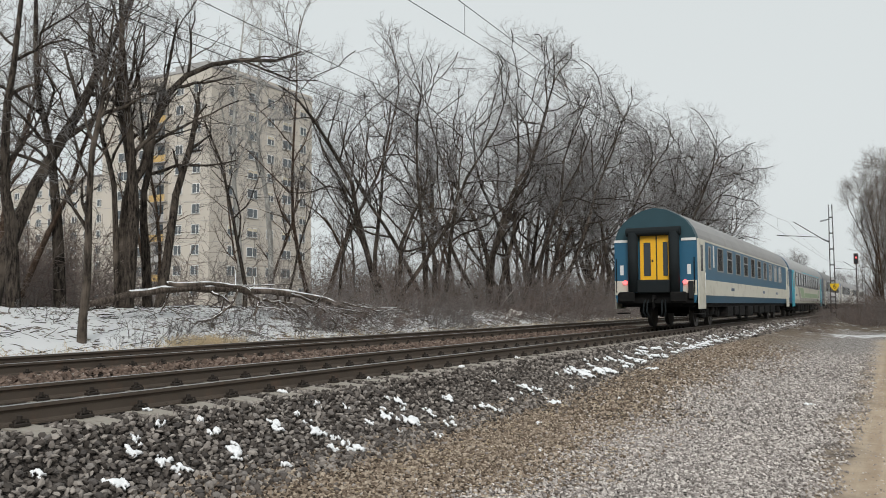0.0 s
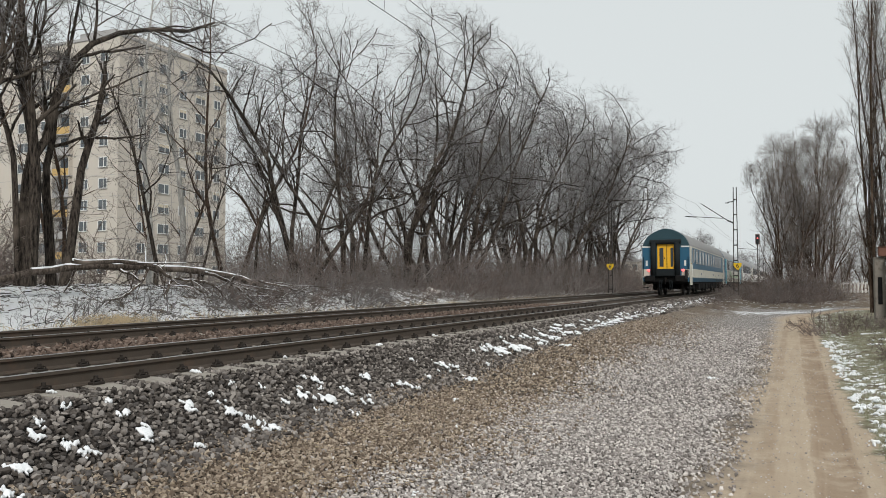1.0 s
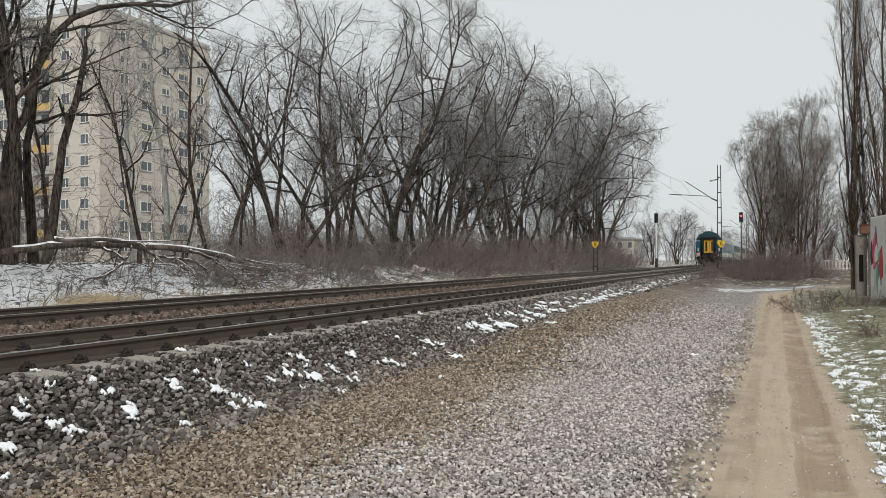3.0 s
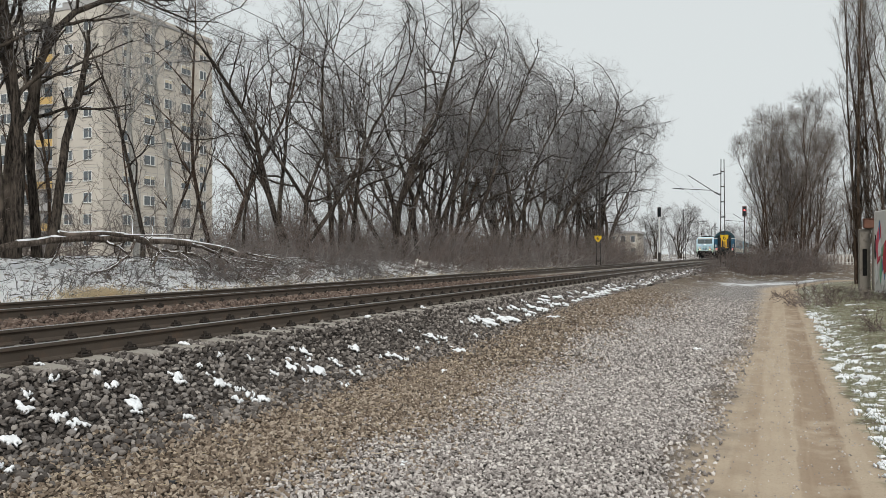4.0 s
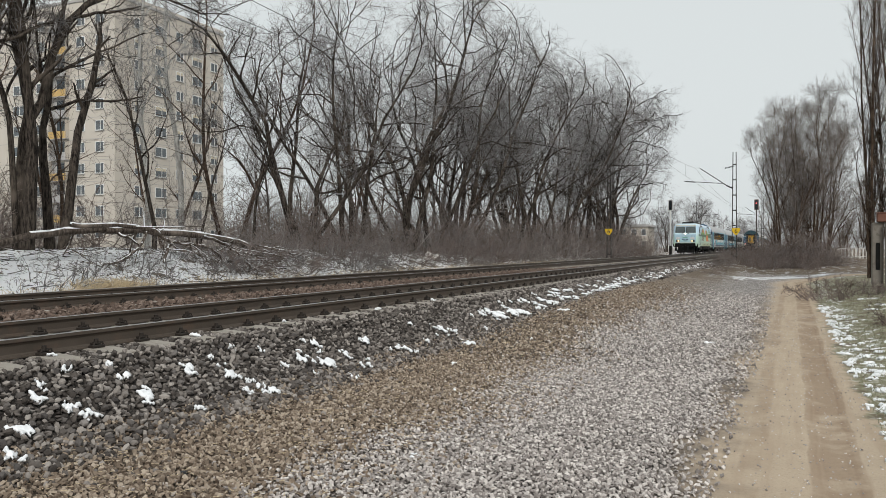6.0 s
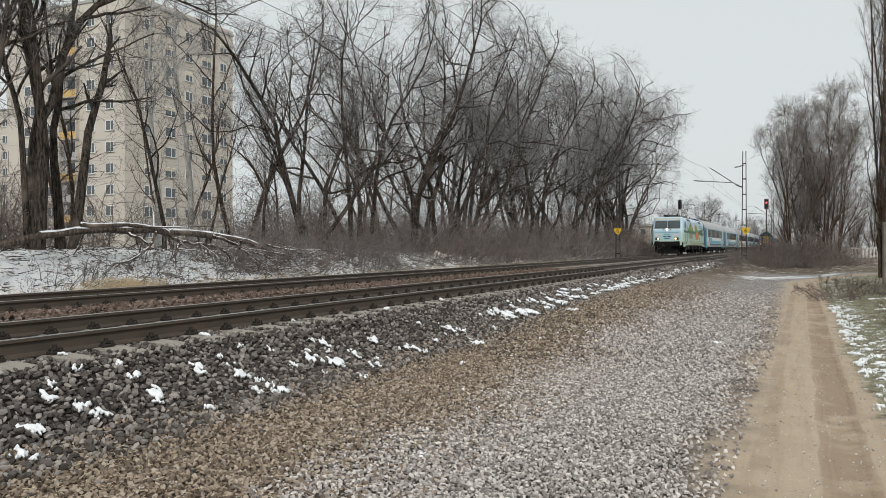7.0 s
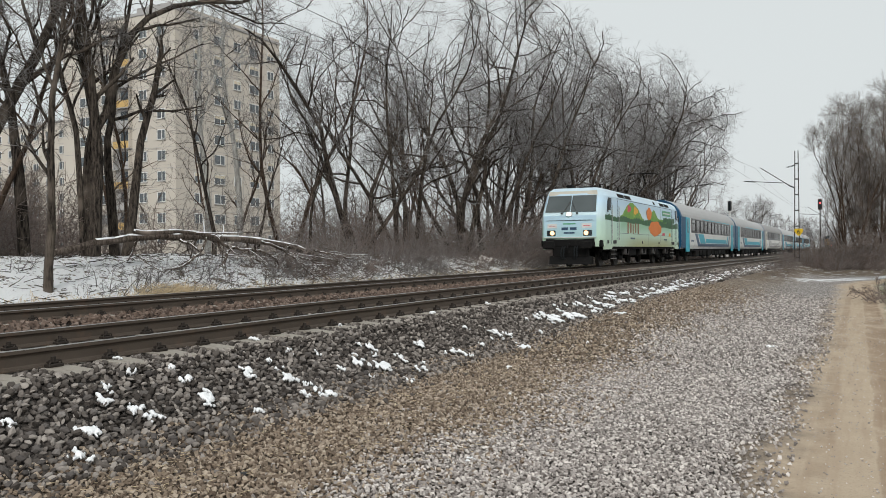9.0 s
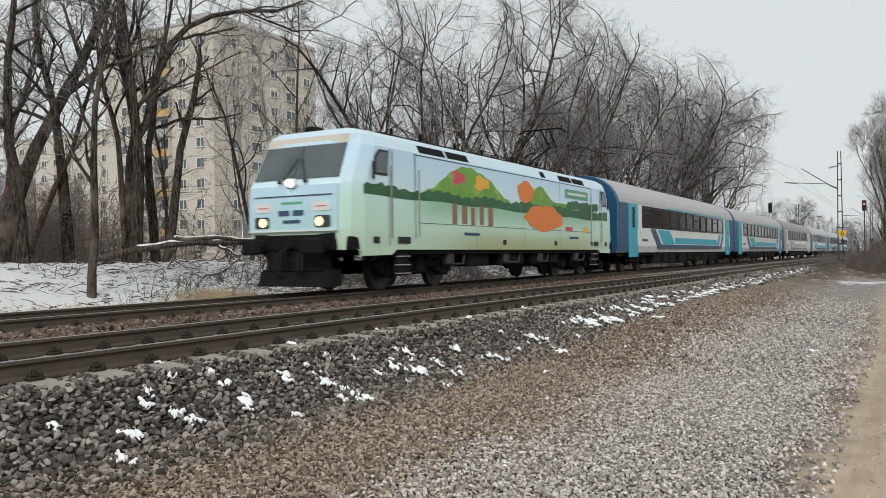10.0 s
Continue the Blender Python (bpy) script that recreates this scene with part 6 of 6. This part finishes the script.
def litter():
    for x, y, s, a in ((-16.6, 36.6, .55, 20), (-16.4, 35.6, .3, 70)):
        g = Geo()
        g.box((0, 0, .3), (1.0, .7, .45), ch=.12, m=pose(0, 0, 0, 14, 25, a))
        g.box((.3, .5, .2), (.6, .5, .3), ch=.1, m=pose(0, 0, 0, 34, -15, a))
        ob = solid("litter_bag", g, M["plastic"], "pale crumpled bag dumped in the scrub", "litter", "dumped bags")
        ob.matrix_basis = pose(x, y, gz(x, y)) @ Matrix.Scale(s, 4)
    g = Geo()
    g.box((0, 0, .015), (.09, .05, .03), ch=.012)
    g.box((.05, .03, .012), (.05, .05, .02), ch=.008, m=pose(0, 0, 0, 8, 12, 40))
    ob = solid("dark_scrap", g, M["black"], "small dark scrap lying on the gravel", "litter")
    ob.matrix_basis = pose(-4.02, 4.55, gz(-4.02, 4.55), 0, 0, 30)


litter()


# ---------------------------------------------------------------- buildings
def block(x0, x1, y0, y1, z0, z1, label, east_cols, south_cols, balcony, storeys=11, s0=2.0, sh=2.72, top=True):
    """Panel block: walls, roof, windows with frames and panes, loggias."""
    b = thing("apartment_building", label, "apartment building", "panel blocks beyond the trees")
    w = Geo().box(((x0 + x1) / 2, (y0 + y1) / 2, (z0 + z1) / 2), (x1 - x0, y1 - y0, z1 - z0))
    part("wall", w, M["panel"], b, "beige plastered panel wall")
    part("roof", Geo().box(((x0 + x1) / 2, (y0 + y1) / 2, z1 + .2), (x1 - x0 + .3, y1 - y0 + .3, .4), ch=.05), M["panel_grey"], b)
    if top:
        part("lift_house", Geo().box((x1 - 9, y0 + 8, z1 + 1.7), (6.5, 6.5, 2.8), ch=.05), M["panel_grey"], b)
        part("parapet", Geo().box((x1 - .15, (y0 + y1) / 2, z1 + .55), (.3, y1 - y0, .5)), M["panel"], b)
    for i in range(1, storeys):
        z = s0 + i * sh - .25
        part("panel_joint", Geo().box((x1 + .006, (y0 + y1) / 2, z), (.02, y1 - y0 - .1, .05)), M["panel_grey"], b)
        part("panel_joint", Geo().box(((x0 + x1) / 2, y0 - .006, z), (x1 - x0 - .1, .02, .05)), M["panel_grey"], b)
    for y in np.arange(y0 + 3.2, y1 - 1, 3.2):
        part("panel_joint", Geo().box((x1 + .006, y, (z0 + z1) / 2), (.02, .05, z1 - z0 - .2)), M["panel_grey"], b)
    for i in range(storeys):
        z = s0 + i * sh
        for y, wd in east_cols:
            f = part("window", WIN[wd][0], None, b)
            f.matrix_basis = pose(x1, y, z + .75, 0, 0, 90)
            for j, nm in ((1, "pane"), (3, "mullion"), (4, "sill")):
                part(nm, WIN[wd][j], None, f)
            if (i * 7 + int(y * 3)) % 3 == 0:
                part("blind", WIN[wd][2], None, f)
        for x, wd in south_cols:
            f = part("window", WIN[wd][0], None, b)
            f.matrix_basis = pose(x, y0, z + .75)
            for j, nm in ((1, "pane"), (3, "mullion"), (4, "sill")):
                part(nm, WIN[wd][j], None, f)
        for x in balcony:
            # no real recess: a grey sheet on the wall paints the loggia's shade
            lg = part("loggia", Geo().box((x, y0 + .004 - .03, z + 1.25), (3.0, .06, 2.3)), M["panel_grey"], b, "flat grey sheet coloured as a shaded loggia recess")
            part("glazing", Geo().box((x + .3, y0 - .08, z + 1.35), (1.6, .04, 1.8)), M["glass"], lg)
            part("balustrade", Geo().box((x, y0 - .55, z + .45), (3.1, .08, .95), ch=.02), M["ochre"] if i % 2 else M["panel_grey"], lg, "ochre balcony front")
            part("slab", Geo().box((x, y0 - .30, z - .07), (3.2, .62, .12)), M["panel_grey"], lg)
            for s in (-1.5, 1.5):
                part("cheek", Geo().box((x + s, y0 - .30, z + 1.2), (.08, .6, 2.4)), M["panel"], lg)
    return b


def window_set(w, h=1.35):
    fr, t = Geo(), .09
    o = [(-w / 2, 0), (w / 2, 0), (w / 2, h), (-w / 2, h)]
    i = [(-w / 2 + t, t), (w / 2 - t, t), (w / 2 - t, h - t), (-w / 2 + t, h - t)]
    v = [(x, y, z) for y in (-.08, .02) for x, z in o + i]
    f = []
    for k in range(4):
        n = (k + 1) % 4
        f += [(k, n, 4 + n, 4 + k), (8 + k, 12 + k, 12 + n, 8 + n), (k, 8 + k, 8 + n, n), (4 + k, 4 + n, 12 + n, 12 + k)]
    fr.add(v, f)
    mu = Geo().box((w * .08, -.04, h / 2), (t * .8, .07, h - 2 * t))
    si = Geo().box((0, -.09, -.035), (w + .12, .18, .05), ch=.01)
    pa = Geo().box((0, -.012, h / 2), (w - 2 * t, .02, h - 2 * t))
    bl = Geo().box((0, -.03, h * .8), (w - 2 * t, .03, h * .33))
    return [fix(g.mesh(n, M[m])) for g, n, m in ((fr, "window", "white"), (pa, "pane", "glass_house"), (bl, "blind", "panel_cream"), (mu, "mullion", "white"), (si, "sill", "panel_grey"))]


WIN = {w: window_set(w) for w in (1.0, 1.5, 2.1)}
block(-99.5, -78, 76, 97, 0.5, 33.0, "ten-storey beige panel block with ochre balconies behind trees", [(80.0, 1.5), (84.0, 2.1), (87.6, 1.5), (91.2, 2.1), (94.8, 1.5)],
      [(-80.5, 1.5), (-83.8, 1.5), (-91, 1.5), (-95, 2.1)], [-87.4])
block(-150, -112, 92, 108, 0.5, 24.0, "lower pale panel block further behind the trees", [(96, 1.5), (100, 1.5), (104, 1.5)], [(x, 1.5) for x in np.arange(-148, -113, 3.4)], [], 8, 1.6, 2.72, False)


def low_house():
    h = thing("low_house", "small two-storey cream house beyond the tracks", "house")
    part("wall", Geo().box((-31.2, 168, 3.1), (9.6, 8, 5.4)), M["panel"], h)
    part("roof", Geo().prism([(-36.5, 5.8), (-25.9, 5.8), (-26.3, 6.25), (-36.1, 6.25)], 1, 163.5, 172.5), M["panel_grey"], h)
    for i in range(5):
        for z in (1.6, 4.0):
            w = part("window", WIN[1.0][0], None, h)
            w.matrix_basis = pose(-35.1 + i * 1.95, 164, z)
            part("pane", WIN[1.0][1], None, w)


low_house()


# ---------------------------------------------------------------- overhead line
def lattice_mast(x, y, h, label):
    m = thing("catenary_mast", label, "mast", "overhead line masts")
    z0 = 0.55 if x < -10 else 0.45
    for s in (-1, 1):
        part("leg", Geo().add([(x + s * .18 + dx, y + dy, z0) for dx, dy in ((-.035, -.06), (.035, -.06), (.035, .06), (-.035, .06))]
                              + [(x + s * .115 + dx, y + dy, z0 + h) for dx, dy in ((-.03, -.05), (.03, -.05), (.03, .05), (-.03, .05))],
                              [(0, 1, 2, 3), (4, 5, 6, 7), (0, 1, 5, 4), (1, 2, 6, 5), (2, 3, 7, 6), (3, 0, 4, 7)]), M["steel"], m)
    z = z0 + .5
    while z < z0 + h:
        w = .40 - .14 * (z - z0) / h
        part("rung", Geo().box((x, y, z), (w, .07, .09), ch=.01), M["steel"], m)
        z += 1.22
    part("foundation", Geo().box((x, y, z0 - .1), (.8, .8, .5), ch=.05), M["sleeper"], m)
    return m


def sign_six(m, x, y, z):
    g = Geo().prism([(x - .30, z + .23), (x + .30, z + .23), (x + .30, z + .02), (x + .08, z - .30), (x - .08, z - .30), (x - .30, z + .02)], 1, y - .03, y)
    s = part("sign", g, M["yellow_sign"], m, "yellow shield sign with a black 6")
    cu = bpy.data.curves.new("digit", "FONT")
    cu.body, cu.size, cu.extrude, cu.align_x, cu.align_y = "6", 0.5, 0.004, "CENTER", "CENTER"
    tmp = bpy.data.objects.new("digit_source", cu)
    me = bpy.data.meshes.new_from_object(tmp)
    bpy.data.objects.remove(tmp)
    me.materials.clear()
    me.materials.append(M["black"])
    d = part("digit", me, None, s)
    d.matrix_basis = pose(x, y - .035, z - .01, 90, 0, 0)


def cantilever(m, x, y, track_x):
    """Bracket with insulators over a track."""
    o = 1 if track_x > x else -1
    g = Geo()
    g.tube([(x + o * .5, y, 6.55), (track_x - o * .35, y, 8.05)], .032, 8)
    g.tube([(x + o * .9, y, 6.78), (track_x + o * .9, y, 7.05)], .026, 8)
    g.tube([(track_x + o * .75, y, 7.0), (track_x, y, 6.92)], .018, 6)
    part("bracket", g, M["steel"], m, "tubular cantilever bracket")
    ins = Geo()
    p0, p1 = Vector((x + o * .12, y, 6.38)), Vector((x + o * .62, y, 6.61))
    for i in range(7):
        ins.tube([p0.lerp(p1, i / 7), p0.lerp(p1, (i + .5) / 7)], .075, 10)
    ins.tube([p0, p1], .03, 8)
    part("insulator", ins, M["black"], m)
    g = Geo()
    g.tube([(x, y, 8.15), (x + o * .25, y, 8.1)], .03, 6)
    for i in range(5):
        g.tube([(x + o * (.25 + i * .1), y, 8.09 - i * .02), (x + o * (.31 + i * .1), y, 8.08 - i * .02)], .06, 10)
    part("feeder_insulator", g, M["black"], m)


def overhead_line():
    for y in (68, 136, 204, 272):
        a = lattice_mast(-4.2, y, 8.8, "dark steel lattice mast with a cantilever beside the track")
        cantilever(a, -4.2, y, NEAR)
        b = lattice_mast(-14.45, y + 1.2, 8.5, "dark steel lattice mast at the wood's edge")
        cantilever(b, -14.45, y + 1.2, FAR)
        if y == 68:
            sign_six(a, -4.07, y - .12, 2.95)
            sign_six(b, -14.45, y + 1.05, 3.0)
    for cx, z, lab in ((NEAR, 6.9, "contact wires over the near track"), (FAR, 6.9, "contact wires over the far track")):
        w = thing("overhead_wire", lab, "wire", "overhead wires")
        me, dr, pts = Geo(), Geo(), []
        for a in range(-68, 300, 68):
            pts += [(cx, a + 6.8 * k, z + 1.15 - 0.85 * (1 - (k / 5 - 1) ** 2)) for k in range(10)]
        me.tube(pts, .008, 5)
        for p in pts:
            if p[1] % 12 < 6:
                dr.tube([p, (cx, p[1], z)], .005, 4)
        part("contact_wire", Geo().tube([(cx, -68, z), (cx, 308, z)], .0075, 5), M["wire"], w)
        part("messenger_wire", me, M["wire"], w)
        tagged(part("dropper", dr, M["wire"], w), kind="stuff")
    f = thing("feeder_wire", "thin feeder wires hung along the masts", "wire", "overhead wires")
    for x in (-13.9,):
        g = Geo()
        for a, b in ((-68, 0), (0, 68), (68, 136), (136, 204), (204, 272)):
            g.tube([(x, a + (b - a) * k / 8, 8.05 - .7 * (1 - (k / 4 - 1) ** 2)) for k in range(9)], .010, 5)
        part("wire", g, M["wire"], f)


overhead_line()


def light_signal(x, y, z0, top, label, lit):
    s = thing("light_signal", label, "railway signal", "railway signals")
    part("post", Geo().tube([(x, y, z0 - .2), (x, y, top - .2)], .07, 10), M["white"] if lit is None else M["steel"], s)
    part("foot", Geo().box((x, y, z0 + .5), (.35, .35, 1.2), ch=.04), M["steel"], s)
    hd = part("head", Geo().box((x, y, top + .1), (.46, .22, 1.3), ch=.16), M["black"], s, "black signal head")
    part("rim", Geo().box((x, y + .06, top + .1), (.56, .05, 1.42), ch=.02), M["white"] if lit is None else M["rust"], hd)
    for i in range(4):
        z = top + .55 - i * .30
        part("hood", Geo().tube([(x, y - .1, z), (x, y - .28, z)], .12, 12), M["black"], hd)
        part("lens", Geo().disc((x, y - .30, z), .10, 1, .03, 14), M["lamp_red"] if lit == i else M["glass"], hd)
    part("ladder", Geo().tube([(x + .2, y + .15, z0), (x + .2, y + .15, top)], .02, 6), M["steel"], s)


light_signal(-14.45, 107.4, .75, 7.0, "unlit black signal on a pale post", None)
light_signal(-4.43, 117.6, .5, 7.4, "black signal showing a red light on a mast", 1)


# ---------------------------------------------------------------- wall, gate post and fences
def side_wall():
    w = thing("graffiti_wall", "grey concrete wall covered with sprayed colour fields", "wall")
    a, b = Vector((3.45, 35.2, 0)), Vector((6.7, 14.0, 0))
    d = (b - a).normalized()
    ang = math.degrees(math.atan2(d.y, d.x))
    L, x = (b - a).length, 0.0
    rng = random.Random(6)
    cols = ["white", "sprayblue", "red", "black", "concrete", "sage", "pink", "white"]
    i = 0
    while x < L - .5:
        base = pose(*(a + d * (x + 1.0)), 0, 0, ang)
        h = 3.35 + rng.uniform(-.05, .06)
        part("panel", Geo().box((0, 0, h / 2 - .1), (1.97, .14, h), ch=.03), M["panel_white"], w).matrix_basis = base
        for k in range(17):
            x0, z0 = rng.uniform(-.95, .5), rng.uniform(.05, 1.9)
            ww, hh = rng.uniform(.06, .34), rng.uniform(.4, 1.5)
            poly = [(x0 + ww * rng.uniform(-.1, .1), z0), (x0 + ww, z0 + rng.uniform(0, .3)), (x0 + ww * rng.uniform(.8, 1.2), z0 + hh * .5), (x0 + ww * rng.uniform(.6, 1.0), z0 + hh), (x0, z0 + hh * .8), (x0 - .1, z0 + hh * .4)]
            part("sprayed_field", Geo().prism(poly, 1, -.074 - .002 * k, -.068), M[cols[(i * 3 + k) % 8]], w).matrix_basis = base
        x += 2.0
        i += 1
    for s_, (px, py) in enumerate(((3.2, 37.0), (3.66, 36.6))):
        p = thing("gate_post", "old sprayed concrete gate post", "post", "gate posts")
        part("shaft", Geo().box((px, py, 1.33), (.42, .38, 2.68), ch=.04), M["post"], p)
        part("sprayed_field", Geo().box((px, py - .195, 1.3), (.16, .014, 1.1)), M["sage" if s_ else "under"], p)
    bx = thing("rusty_box", "rusty metal box fixed on the gate post", "box")
    part("case", Geo().box((3.40, 36.78, 2.86), (.50, .34, .36), ch=.03), M["rust"], bx)
    part("lid", Geo().box((3.40, 36.78, 3.055), (.54, .38, .04), ch=.01), M["rust"], bx)
    f = thing("garden_fence", "white slatted fence at the bend of the road", "fence")
    for i in range(16):
        part("slat", Geo().box((5.5 + i * .42, 116, .95), (.20, .05, 1.4)), M["panel_white"], f)
    part("rail", Geo().box((8.7, 116.06, 1.5), (7, .05, .12)), M["panel_white"], f)
    part("rail", Geo().box((8.7, 116.06, .5), (7, .05, .12)), M["panel_white"], f)
    h = thing("garden_shed", "small shed with a snowy pitched roof", "shed")
    part("wall", Geo().box((17, 122, 1.6), (6, 5, 3)), M["panel_grey"], h)
    part("roof", Geo().prism([(13.4, 3.1), (20.6, 3.1), (17, 4.9)], 1, 119, 125), M["roof"], h)


side_wall()


# ---------------------------------------------------------------- what moves
def motions():
    for ob, x, y, v in MOVING:
        walk(ob, [(t, pose(x, y + v * t, RAIL)) for t in (0.0, 2.5, 5.0, 7.5, 10.0)])


motions()
